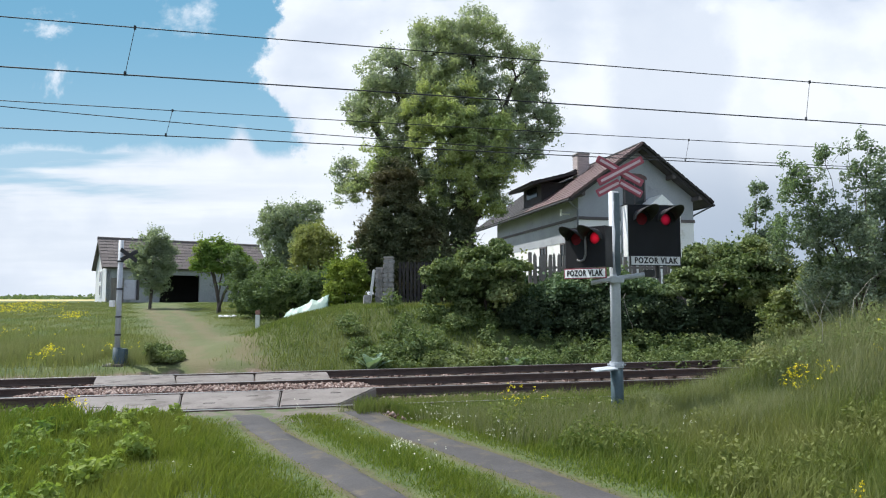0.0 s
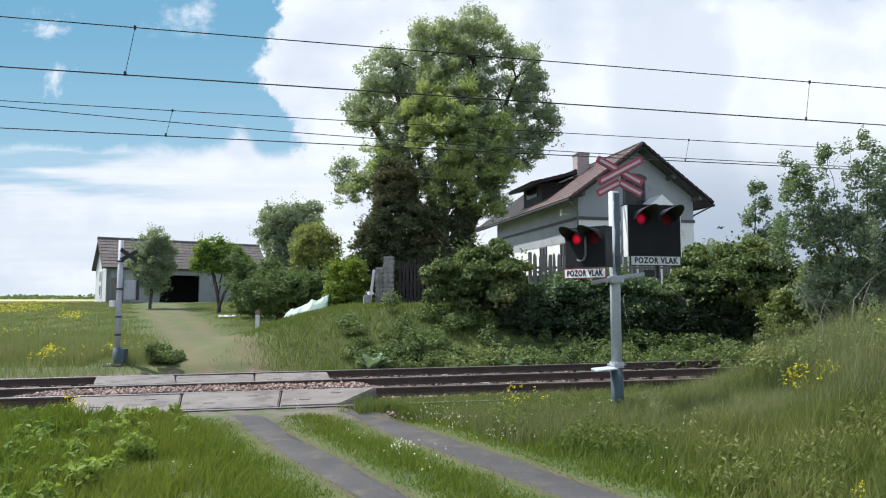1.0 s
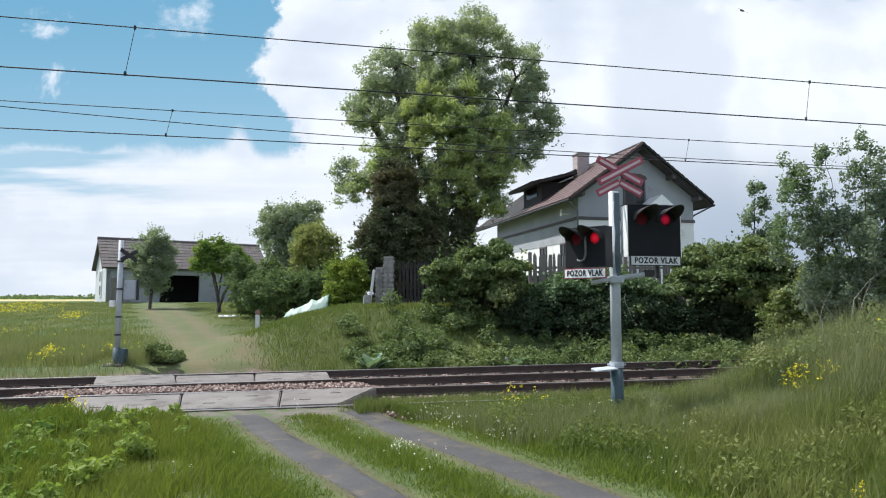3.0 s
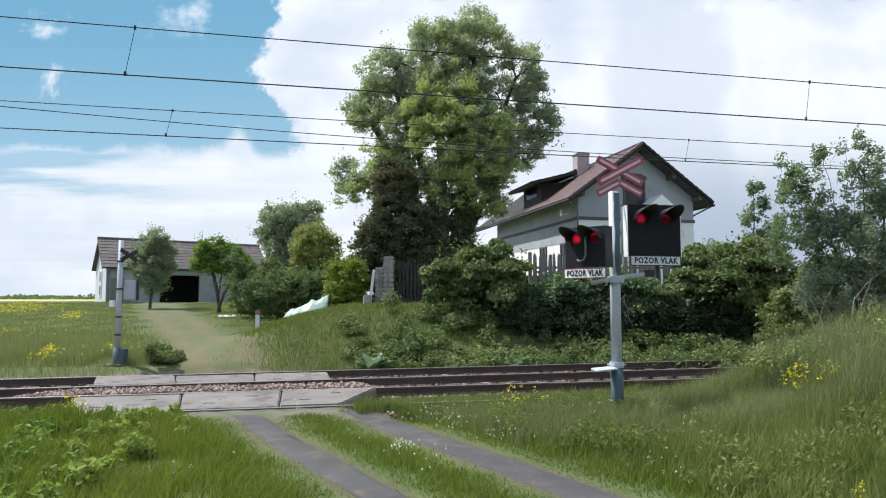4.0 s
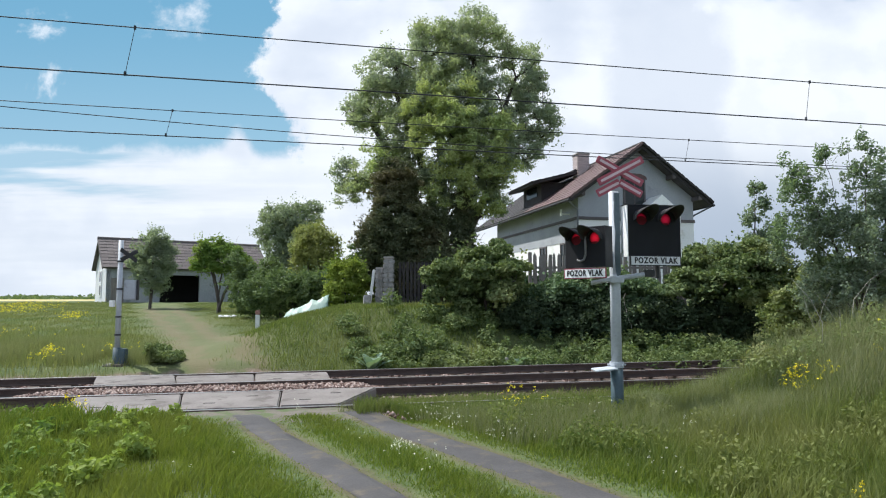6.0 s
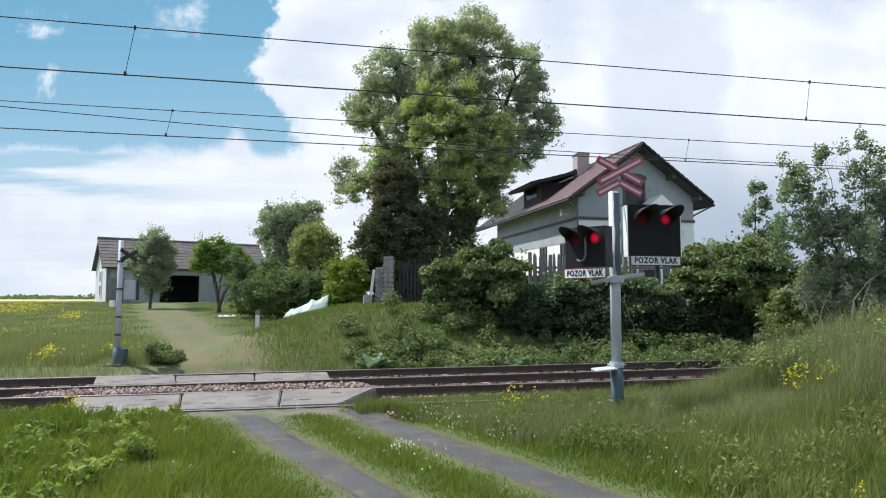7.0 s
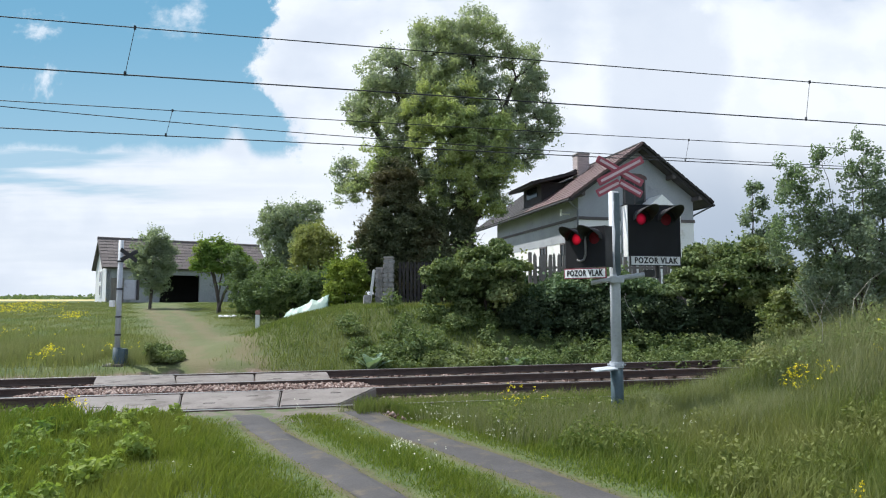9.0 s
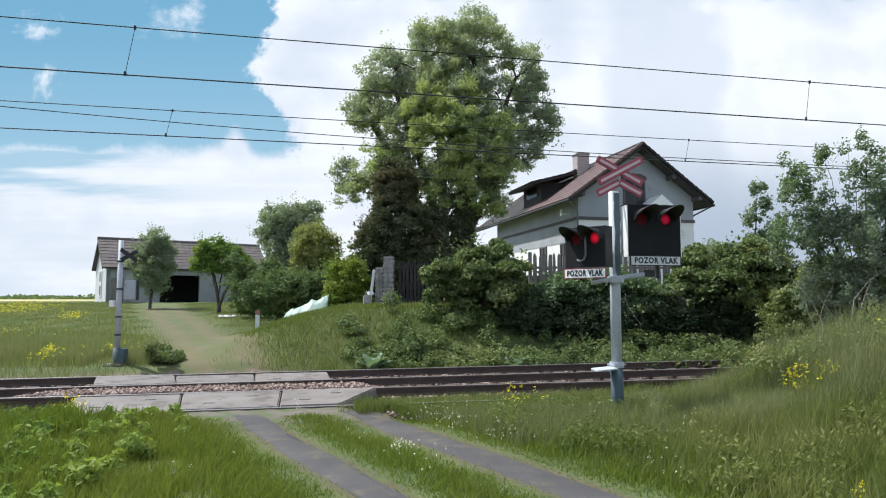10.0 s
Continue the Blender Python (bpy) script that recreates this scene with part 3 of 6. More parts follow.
def branching(c, rad, trunk, limbs, stems, heads, r):
    """Tubes of stems that fork again and again until they reach the clumps; thickness follows what each bough carries."""
    low, top = c[:, 2].min(), c[:, 2].max()
    pts, up_to, runs = [], [], []

    def run(first, path):
        ids = [first] if first is not None else []
        for q in path:
            pts.append(q)
            up_to.append(ids[-1] if ids else -1)
            ids.append(len(pts) - 1)
        runs.append(ids)

    for k in range(len(heads) if heads else stems):
        turn = 6.28 * k / stems + 0.5
        off = np.array((math.cos(turn), math.sin(turn))) * min(0.35, trunk * 1.6) if stems > 1 else np.zeros(2)
        if heads:
            head = np.array(heads[k], float)
            foot = np.array((off[0] * 0.6, off[1] * 0.6, -0.25))
            t = np.linspace(0, 1, 14)[:, None]
            path = foot + (head - foot) * np.concatenate([t ** 1.5, t ** 1.5, t], 1) + r.normal(0, 0.05, (14, 3)) * t
        else:
            mid = c[:, :2].mean(0) * 0.8 + off * 3
            path = bent((off[0], off[1], -0.25), (mid[0], mid[1], low + (top - low) * 0.75), r, 0.03, 12)
        run(None, path)
    pick = r.choice(len(c), min(limbs, len(c)), replace=False)
    stem = np.array(pts)
    pick = pick[np.argsort([np.linalg.norm(stem - c[i], axis=1).min() for i in pick])]
    for i in pick:
        all_pts = np.array(pts)
        gap = c[i] - all_pts
        cost = np.linalg.norm(gap, axis=1) + 1.1 * np.maximum(0, 0.35 * np.linalg.norm(gap[:, :2], axis=1) - gap[:, 2]) + 9.0 * (all_pts[:, 2] < low * 0.6)
        k = int(np.argmin(cost))
        run(k, bent(pts[k], c[i], r, 0.06, 6)[1:])
        tip = len(pts) - 1
        for _ in range(2):
            run(tip - 1, bent(pts[tip - 1], c[i] + r.normal(0, 1, 3) * rad[i] * 0.75, r, 0.08, 4)[1:])
    load = np.ones(len(pts))
    for k in range(len(pts) - 1, -1, -1):
        if up_to[k] >= 0:
            load[up_to[k]] += load[k]
    thick = np.maximum(trunk * (load / load.max()) ** 0.62, 0.004)
    tubes = []
    for ids in runs:
        w = thick[ids].copy()
        w[0] = min(w[0], w[1] * 1.25)
        tubes.append(tube([pts[k] for k in ids], w, 8 if w[0] > trunk * 0.4 else 5))
    return tubes


def plant(name, label, category, base, envelopes, material, clumps, radius, leaves, size, trunk=0.0, limbs=0, seed=1, bark=None, group="", stems=1, up=0.4, long=1.5, flat=0.75, heads=None, fine=1.6):
    """A tree or bush: trunk with limbs that reach into the clumps, and a crown of leaves. Envelopes are relative to base."""
    r = np.random.default_rng(seed)
    ob = thing(name, label, category, group, at=pose(*base))
    c, rad = clumps_in(envelopes, int(clumps * fine), radius * (1.3 - 0.3 * fine), r)
    if trunk:
        tubes = branching(c, rad, trunk, limbs, stems, heads, r)
        part("trunk", joined("trunk", tubes), bark or M_BARK, ob, smooth=True)
    loose = int(leaves * 0.1 * fine)
    pos, d = fill_clumps(c, rad, leaves - loose, r, flat)
    sprig = c[r.integers(0, len(c), loose // 6)]
    sprig = sprig + r.normal(0, 1, sprig.shape) * radius * (0.55, 0.55, 0.75)
    far = np.repeat(sprig, 6, 0) + r.normal(0, size * 1.1, (len(sprig) * 6, 3))
    pos, d = np.concatenate([pos, far]), np.concatenate([d, np.zeros(far.shape)])
    part("crown", leaf_mesh("crown", pos, size, r, up, long, d), material, ob)
    return ob


def blades(name, x, y, height, width, r, lean=0.35, z=None):
    """Grass blades: a bent, tapered strip each."""
    n = len(x)
    z = ground_height(x, y) - 0.02 if z is None else z
    h = height * r.uniform(0.55, 1.25, n)
    a = r.uniform(0, 2 * np.pi, n)
    side = np.stack([np.cos(a), np.sin(a), np.zeros(n)], 1) * (width * r.uniform(0.7, 1.3, n))[:, None]
    b = r.uniform(0, 2 * np.pi, n)
    bend = np.stack([np.cos(b) + 0.25, np.sin(b), np.zeros(n)], 1) * (h * lean * r.uniform(0.2, 1.3, n))[:, None]
    base = np.stack([x, y, z], 1)
    upv = np.zeros((n, 3))
    upv[:, 2] = h
    mid = base + upv * 0.55 + bend * 0.35
    tip = base + upv * 0.97 + bend
    v = np.stack([base - side, base + side, mid + side * 0.75, mid - side * 0.75, tip], 1)
    i = (np.arange(n) * 5)[:, None]
    f = np.concatenate([i + np.array(t) for t in ((0, 1, 2), (0, 2, 3), (3, 2, 4))])
    return fast_mesh(name, v.reshape(-1, 3), f)


def scatter(n, x0, x1, y0, y1, r, clear=0.04):
    """Places on the meadow, off the road strips, the track bed and the lane."""
    x, y = r.uniform(x0, x1, n), r.uniform(y0, y1, n)
    p = -TY * x + TX * y
    ok = (strip_dist(x, y) > clear) | (p > 9.5)
    u = TX * x + TY * y
    ok &= (p < np.where(u > 0.7 + 0.55 * (p - 10) + 0.5 * r.random(n) ** 2, 11.05, np.where(u < -4.0, 10.35, 9.75))) | (p > 16.5)
    ok &= ~((p > 16.5) & (r.random(n) < 0.97 - 0.97 * smooth(-0.9, 0.8, lane_dist(x, y))))
    ok &= ~((u > -2.9) & (u < 0.5) & (p > 9.35) & (p < 17))
    return x[ok], y[ok]


def build_grass():
    r = np.random.default_rng(21)

    def lay(name, label, x, y, h, w, material, lean=0.35):
        ob = part(name, blades(name, x, y, h, w, r, lean), material)
        tagged(ob, label, "grass", kind="stuff")

    def by_rail(x, y):
        return 1 - 0.4 * smooth(8.6, 9.6, TX * y - TY * x) * (1 - smooth(4.2, 5.6, x))

    # short turf near the road
    x, y = scatter(125000, -7.0, 6.5, 2.0, 10.2, r)
    d = strip_dist(x, y)
    keep = r.random(len(x)) < np.clip(0.25 + d * 1.6, 0, 1)
    x, y, d = x[keep], y[keep], d[keep]
    between = (d < 0.75)
    h = np.where(between, 0.06 + 0.09 * np.clip(d, 0, 1), 0.16) * (0.95 + 0.25 * np.sin(x * 1.3) * np.sin(y * 1.7))
    lay("turf", "short green meadow turf beside the road", x, y, h, 0.0045, L_LUSH, 0.5)
    x, y = scatter(170000, -4.5, 3.2, 4.0, 9.6, r, -0.1)
    d = strip_dist(x, y)
    keep = (d < 0.9) & (r.random(len(x)) < np.clip(0.22 + (d + 0.1) * 1.9 * (0.6 + 0.6 * np.sin(x * 5 + y * 2) * np.sin(y * 6.3)), 0, 1))
    x, y, d = x[keep], y[keep], d[keep]
    lay("turf", "low trodden turf between the wheel strips", x, y, 0.035 + 0.06 * np.clip(d * 2, 0, 1), 0.005, L_LUSH, 0.7)
    # tall meadow grass on the mound
    x, y = scatter(150000, -1.9, 9.5, 4.2, 12.0, r, 0.25)
    keep = (r.random(len(x)) < smooth(0.2, 1.0, strip_dist(x, y)))
    tuft = 0.5 + 0.25 * np.sin(x * 3.7 + 0.8 * y) * np.sin(y * 4.3 - x) + 0.25 * np.sin(x * 8.9 + 1) * np.sin(y * 9.7)
    keep &= r.random(len(x)) < 0.35 + 0.9 * tuft
    keep &= (x > 0.2) | ((TX * y - TY * x > 8.7) & (TX * x + TY * y > 0.45))
    x, y, tuft = x[keep], y[keep], tuft[keep]
    lay("meadow_grass", "tall green meadow grass on the rising verge", x, y, (0.2 + 0.2 * smooth(1.5, 5, x) + 0.1 * smooth(9.2, 10.0, TX * y - TY * x)) * (0.6 + 0.8 * tuft) * by_rail(x, y), 0.0045, L_GRASS, 0.45)
    x, y = scatter(75000, -1.9, 9.5, 7.4, 12.5, r, 0.3)
    keep = (x > 0.0) | ((TX * y - TY * x > 8.9) & (TX * x + TY * y > 0.5))
    x, y = x[keep], y[keep]
    lay("flowering_grass", "pale flowering tall grass beside the track", x, y, (0.3 + 0.24 * smooth(3, 6, x)) * by_rail(x, y), 0.003, L_DRY, 0.3)
    x, y = scatter(9000, 4.6, 9.5, 7.8, 11.0, r, 0.3)
    lay("flowering_grass", "long ragged seeding grass on the crest of the verge", x, y, 0.75, 0.004, L_DRY, 0.3)
    # low tufts between the meadow and the first rail
    u, p = r.uniform(0.75, 7.5, 42000), r.uniform(9.25, 10.02, 42000)
    keep = r.random(42000) < 0.45 + 0.55 * np.sin(u * 4.1) * np.sin(u * 1.7 + p * 6)
    u, p = u[keep], p[keep]
    lay("meadow_grass", "low green tufts along the near rail", u * TX - p * TY, u * TY + p * TX, 0.25, 0.004, L_GRASS, 0.5)
    x, y = scatter(34000, 2.7, 7.2, 7.7, 9.9, r, 0.3)
    keep = np.sin(x * 1.9 + 0.4) * np.sin(y * 2.6) + 0.5 * np.sin(x * 4.4 - y) > -0.3
    x, y = x[keep], y[keep]
    lay("flowering_grass", "hazy grey-green grass heads over the verge", x, y, 0.36 + 0.1 * smooth(4, 6, x), 0.003, L_HAZE, 0.4)
    # straw-coloured growth beyond the tracks
    x, y = scatter(42000, -15.5, -6.6, 16.4, 21, r)
    keep = (lane_dist(x, y) > 0.3) & (np.sin(x * 1.1) * np.sin(y * 1.4 + 1) + 0.6 * np.sin(x * 2.9 + y) > -0.35)
    x, y = x[keep], y[keep]
    lay("flowering_grass", "hazy straw-coloured flowering grass beyond the tracks", x, y, 0.38, 0.0035, L_DRY, 0.35)
    # lush tufts by the crossing
    x, y = scatter(60000, -9.0, -2.2, 5.0, 10.0, r, 0.45)
    cl = np.sin(x * 2.1 + 1) * np.sin(y * 2.7) + 0.35 * np.sin(x * 5.3) * np.sin(y * 4.1)
    keep = cl > -0.35
    x, y = x[keep], y[keep]
    lay("lush_grass", "lush bright green grass by the crossing", x, y, 0.17 + 0.14 * smooth(-2.6, -5.5, x), 0.006, L_LUSH, 0.45)
    # beyond the tracks
    x, y = scatter(230000, -34, -2, 15, 50, r)
    lay("far_grass", "green and straw-coloured meadow beyond the tracks", x, y, (0.15 + 0.16 * smooth(-7, -10, x) * (1 - smooth(20, 28, y))) * (0.3 + 0.7 * smooth(-0.8, 1.6, lane_dist(x, y))), 0.006, L_FAR)
    x, y = scatter(110000, -6, 18, 16.6, 24, r)
    keep = (x < 1.6) | (x > 10.5) | (y < 18.5) | (r.random(len(x)) < 0.12)
    keep &= np.hypot((x + 1.9) / 1.6, (y - 22.6) / 1.3) > 0.6 + 0.5 * r.random(len(x))
    x, y = x[keep], y[keep]
    lay("bank_grass", "mixed rough grass on the railway bank", x, y, 0.17, 0.007, L_GRASS)


build_grass()


# ---------------------------------------------------------------- trees and bushes
linden = plant("linden_tree", "tall spreading linden tree in fresh spring leaf", "tree", (0.4, 30, 1.5),
      [(1.24, 0, 12.24, 1.77, 1.6, 1.72), (-0.91, 0, 11.85, 1.57, 1.41, 1.51), (-3.04, 0, 10.67, 1.51, 1.36, 1.62), (3.36, 0.6, 10.88, 1.54, 1.39, 1.6), (0.03, 0, 9.58, 2.61, 2.35, 2.09), (3.88, 0.6, 8.74, 1.54, 1.39, 1.38), (-3.83, 0, 8.9, 1.51, 1.36, 1.04), (-2.19, -0.6, 7.8, 1.69, 1.52, 1.59), (1.3, -0.8, 7.35, 2.13, 1.92, 1.98), (3.38, 0.4, 7.16, 1.22, 1.09, 1.0), (-4.52, 0, 5.99, 1.36, 1.22, 1.15), (-4.87, -0.4, 5.13, 1.03, 0.93, 0.67), (-2.56, -0.8, 5.53, 1.42, 1.28, 1.47), (0.0, -1.2, 5.2, 1.65, 1.49, 1.5), (1.75, -0.8, 5.14, 1.07, 0.96, 1.17), (-0.76, -1.0, 3.82, 1.16, 1.04, 1.06), (2.08, -0.5, 4.27, 0.56, 0.51, 0.67)],
      L_LINDEN, 800, 0.4, 190000, 0.066, trunk=0.27, limbs=620, seed=3, stems=3, flat=0.95, up=0.2,
      heads=[(1.2, 0, 12.4), (-0.9, 0.3, 11.8), (-2.9, 0, 10.6), (3.1, 0.4, 10.8), (3.5, 0.2, 8.2), (-3.8, -0.2, 8.2)])
def lit_sprays(tree):
    # bright sprays added in front to lighten the dark middle of the crown
    r = np.random.default_rng(97)
    c, rad = clumps_in([(-1.2, -2.0, 8.3, 1.5, 0.9, 1.5), (1.3, -2.4, 6.9, 1.5, 0.8, 1.7), (0.1, -2.4, 5.0, 1.5, 0.8, 1.2), (2.6, -1.7, 5.9, 0.9, 0.7, 1.0), (0.6, -1.8, 9.4, 1.2, 0.8, 0.9), (-3.2, -1.4, 6.3, 1.1, 0.8, 1.0), (1.6, -1.4, 4.2, 0.9, 0.6, 0.8), (-0.4, -2.6, 7.3, 1.7, 0.7, 1.5), (0.3, -2.6, 6.0, 1.6, 0.7, 1.1), (2.2, -2.0, 7.9, 1.0, 0.7, 1.0)], 280, 0.28, r)
    pos, d = fill_clumps(c, rad, 25000, r, 1.1)
    part("bright_leaves", leaf_mesh("bright_leaves", pos, 0.07, r, 0.3, 1.5, d), L_LINDEN_LIT, tree, "yellow-green leaf sprays brightened as the lit front of the crown")


lit_sprays(linden)
plant("arborvitae", "dark bushy evergreen conifer with brownish sprays", "conifer", (-2.0, 27, 1.5),
      [(0.13, 0, 3.21, 1.46, 1.31, 1.76), (0.01, 0, 4.88, 1.13, 1.01, 1.22), (-0.45, 0, 2.3, 1.17, 1.06, 1.5), (1.08, 0, 2.5, 1.17, 1.06, 1.6), (0.2, -0.2, 1.2, 1.5, 1.2, 1.0), (-1.0, 0.2, 2.0, 0.9, 0.8, 1.6)], L_CONIFER, 300, 0.36, 95000, 0.055, trunk=0.2, limbs=60, seed=5, long=2.6)
plant("columnar_conifer", "slim dark columnar evergreen", "conifer", (0.85, 28, 1.5),
      [(-0.02, 0, 3.4, 0.54, 0.48, 1.83), (-0.09, 0, 2.3, 0.73, 0.66, 1.5), (-0.3, 0, 1.2, 0.8, 0.7, 1.1)], L_CONIFER, 110, 0.3, 34000, 0.055, trunk=0.1, limbs=20, seed=6, long=2.6)
for b, env, seed, lab in (
        ((1.35, 20.8, 0.65), [(-0.16, 0, 1.72, 1.66, 1.5, 1.05), (-1.24, -0.4, 1.71, 0.92, 0.83, 0.75), (0.21, 0, 2.45, 0.99, 0.9, 0.51), (0.85, 0.2, 0.82, 1.28, 1.15, 0.91), (-0.89, -0.3, 0.91, 1.07, 0.96, 0.68), (0.33, -0.7, 1.52, 1.22, 1.1, 0.87)], 11, "large rounded shrub with pale-edged leaves on the bank"),
        ((5.0, 20.4, 0.25), [(-1.0, 0, 1.58, 1.06, 0.96, 0.71), (-0.11, 0, 1.75, 1.06, 0.96, 0.62), (1.04, 0, 1.58, 1.24, 1.12, 0.71), (0.69, 0.4, 1.13, 1.63, 1.47, 0.72), (-1.53, 0, 1.49, 0.71, 0.64, 0.67)], 12, "dense dark green shrub on the shaded bank"),
        ((8.8, 20.3, 0.7), [(-0.21, 0, 2.01, 1.24, 1.11, 0.85), (1.03, 0, 2.1, 1.06, 0.95, 0.78), (-1.02, 0, 1.65, 0.88, 0.79, 0.85), (-0.1, -0.5, 1.38, 1.55, 1.39, 0.77), (1.71, 0, 1.48, 0.88, 0.79, 0.79)], 13, "broad sunlit shrub with yellowish top leaves"),
        ((5.0, 26.2, 1.3), [(0, 0, 0.6, 3.0, 0.7, 1.0)], 15, "dark clipped hedge behind the picket fence"),
        ((12.2, 20.6, 1.0), [(0, 0, 0.9, 1.9, 1.4, 1.1), (1.8, 0.4, 0.9, 1.6, 1.3, 1.0)], 14, "mixed dense shrub behind the tracks")):
    plant("shrub", lab, "shrub", b, env, L_LILAC if seed in (12, 15) else L_SHRUB, 220, 0.33, 42000, 0.085, trunk=0.07, limbs=70, seed=seed, group="shrubs on the bank", stems=3, long=1.4, fine=0.6, flat=0.62)
# added thickets of near-black leaves that carry the shade below the canopies
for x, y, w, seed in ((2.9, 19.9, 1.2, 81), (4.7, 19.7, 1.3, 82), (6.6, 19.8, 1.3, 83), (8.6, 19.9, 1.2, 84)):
    plant("shrub", "added low thicket with leaves darkened as the shade under the shrubs", "shrub", (x, y, 0.45), [(0, 0, 0.6, w, 0.7, 0.75)], L_SHADE, 60, 0.3, 11000, 0.06, trunk=0.03, limbs=10, seed=seed, group="thickets under the shrubs", stems=2)
plant("sapling_tree", "grey-green young tree with airy upright twigs", "tree", (10.3, 15.9, 0.6),
      [(-0.37, 0, 2.29, 1.04, 0.93, 1.11), (-1.18, 0, 2.85, 0.62, 0.56, 0.83), (-1.74, 0, 4.37, 0.21, 0.19, 0.44), (-1.48, 0, 3.91, 0.41, 0.37, 0.62), (-0.84, 0, 4.69, 0.21, 0.19, 0.58), (-0.83, 0, 3.84, 0.36, 0.32, 0.69), (-0.18, 0, 4.76, 0.25, 0.22, 0.55), (0.2, 0, 4.9, 0.28, 0.25, 0.58), (0.05, 0, 3.84, 0.55, 0.5, 0.83), (0.55, 0, 3.98, 0.36, 0.32, 0.97), (-1.75, 0, 2.57, 0.58, 0.52, 0.76), (-1.57, 0, 3.55, 0.5, 0.45, 0.55), (0.91, 0, 2.85, 0.83, 0.75, 1.66), (-0.2, 0, 1.3, 1.6, 0.9, 0.9)],
      L_SAPLING, 320, 0.17, 44000, 0.046, trunk=0.05, limbs=330, seed=31, stems=4, flat=1.9,
      heads=[(-1.7, 0, 4.4), (-0.85, 0, 4.7), (-0.2, 0, 4.8), (0.25, 0, 4.9), (0.9, 0, 4.0)])
plant("sapling_tree", "thin leaning young tree with sparse leaves", "tree", (10.23, 21.5, 0.9),
      [(0.27, 0, 4.41, 0.28, 0.25, 0.36), (0.33, 0, 3.84, 0.42, 0.36, 0.36), (-0.05, 0, 3.41, 0.42, 0.36, 0.32), (0.68, 0, 3.0, 0.5, 0.4, 0.5), (0.11, 0, 2.81, 0.42, 0.34, 0.4)], L_SAPLING, 60, 0.15, 3600, 0.062, trunk=0.03, limbs=80, seed=33, flat=1.5, heads=[(0.25, 0, 4.4), (0.6, 0.1, 3.3)])
plant("shrub", "tangled olive shrub with red-brown young shoots", "shrub", (9.3, 17.2, 0.2),
      [(-0.21, 0, 0.8, 0.57, 0.51, 0.9), (0.18, 0, 1.35, 0.75, 0.67, 0.67), (-0.57, 0, 1.13, 0.37, 0.34, 0.52), (0.94, 0, 1.65, 0.9, 0.81, 0.75), (1.97, 0, 1.35, 0.9, 0.81, 0.9), (1.3, 0, 0.6, 1.3, 0.8, 0.7)], L_OLIVE_WEED, 150, 0.24, 20000, 0.065, trunk=0.05, limbs=70, seed=35, stems=3)
plant("fruit_tree", "slender fruit tree before the barn, its leaves paled for haze", "tree", (-18.9, 42, 1.1),
      [(0.11, 0, 2.5, 1.46, 1.31, 1.75), (0.23, 0, 4.2, 1.02, 0.92, 1.02), (-0.82, 0, 3.1, 0.73, 0.66, 1.1), (0.99, 0, 3.84, 0.73, 0.66, 0.91)], L_GREY, 160, 0.34, 24000, 0.07, trunk=0.1, limbs=90, seed=41, flat=1.1)
plant("fruit_tree", "bright green fruit tree on twin stems", "tree", (-13.1, 38, 0.95),
      [(0.22, 0, 3.01, 1.39, 1.25, 0.93), (-0.46, 0, 3.67, 0.99, 0.89, 0.79), (-0.93, 0, 2.84, 0.86, 0.77, 0.73), (1.39, 0, 2.68, 0.86, 0.77, 0.86), (1.24, 0, 1.85, 0.86, 0.77, 0.66)], L_FRUIT, 140, 0.34, 24000, 0.075, trunk=0.1, limbs=90, seed=42, stems=3, heads=[(-0.7, 0, 3.4), (0.3, 0, 3.3), (1.2, 0, 2.5)])
plant("garden_tree", "grey-green rounded garden tree", "tree", (-10.5, 45, 1.4),
      [(-0.29, 0, 5.55, 2.03, 1.83, 1.64), (0.89, 0, 5.95, 1.41, 1.27, 1.41), (-1.46, 0, 5.35, 1.17, 1.06, 1.57), (0.13, 0, 4.17, 2.35, 2.11, 1.76), (0.3, 0, 2.6, 2.2, 1.8, 1.6)], L_GREY, 280, 0.46, 46000, 0.085, trunk=0.2, limbs=150, seed=43)
plant("garden_tree", "yellow-green drooping garden tree", "tree", (-7.0, 36, 1.2),
      [(-0.04, 0, 3.42, 1.38, 1.24, 1.19), (-0.49, 0, 2.64, 1.25, 1.13, 1.25), (0.91, 0, 2.95, 0.69, 0.62, 1.25), (0.2, 0, 1.6, 1.5, 1.2, 1.2)], L_OLIVE, 150, 0.36, 26000, 0.075, trunk=0.12, limbs=60, seed=44, flat=1.2)
plant("garden_shrub", "bright yellow-green garden shrub of uneven outline", "shrub", (-3.85, 26, 1.2),
      [(-0.04, 0, 1.35, 0.95, 0.85, 0.77), (-0.31, 0, 1.69, 0.68, 0.61, 0.45), (0.48, 0, 1.13, 0.68, 0.61, 0.79), (-0.3, 0, 0.67, 0.63, 0.57, 0.6), (0.2, 0, 0.5, 0.8, 0.6, 0.5)], L_YELLOW, 100, 0.27, 15000, 0.07, trunk=0.06, limbs=40, seed=45, stems=3)
plant("garden_tree", "grey-green tree tops beyond the house", "tree", (19.5, 46, 1.2), [(0, 0, 3.4, 2.6, 1.6, 1.5), (2.6, 0, 3.5, 2.0, 1.6, 1.5)], L_GREY, 90, 0.5, 14000, 0.1, trunk=0.15, limbs=25, seed=57, stems=2)
# added dark foliage that fills the deep shade behind the gate
plant("garden_shrub", "added dark thicket standing in for the deep shade behind the gate", "shrub", (-0.2, 26.4, 1.5), [(0, 0, 1.0, 2.2, 0.8, 1.4)], L_CONIFER, 90, 0.42, 22000, 0.07, trunk=0.06, limbs=14, seed=58, stems=3)
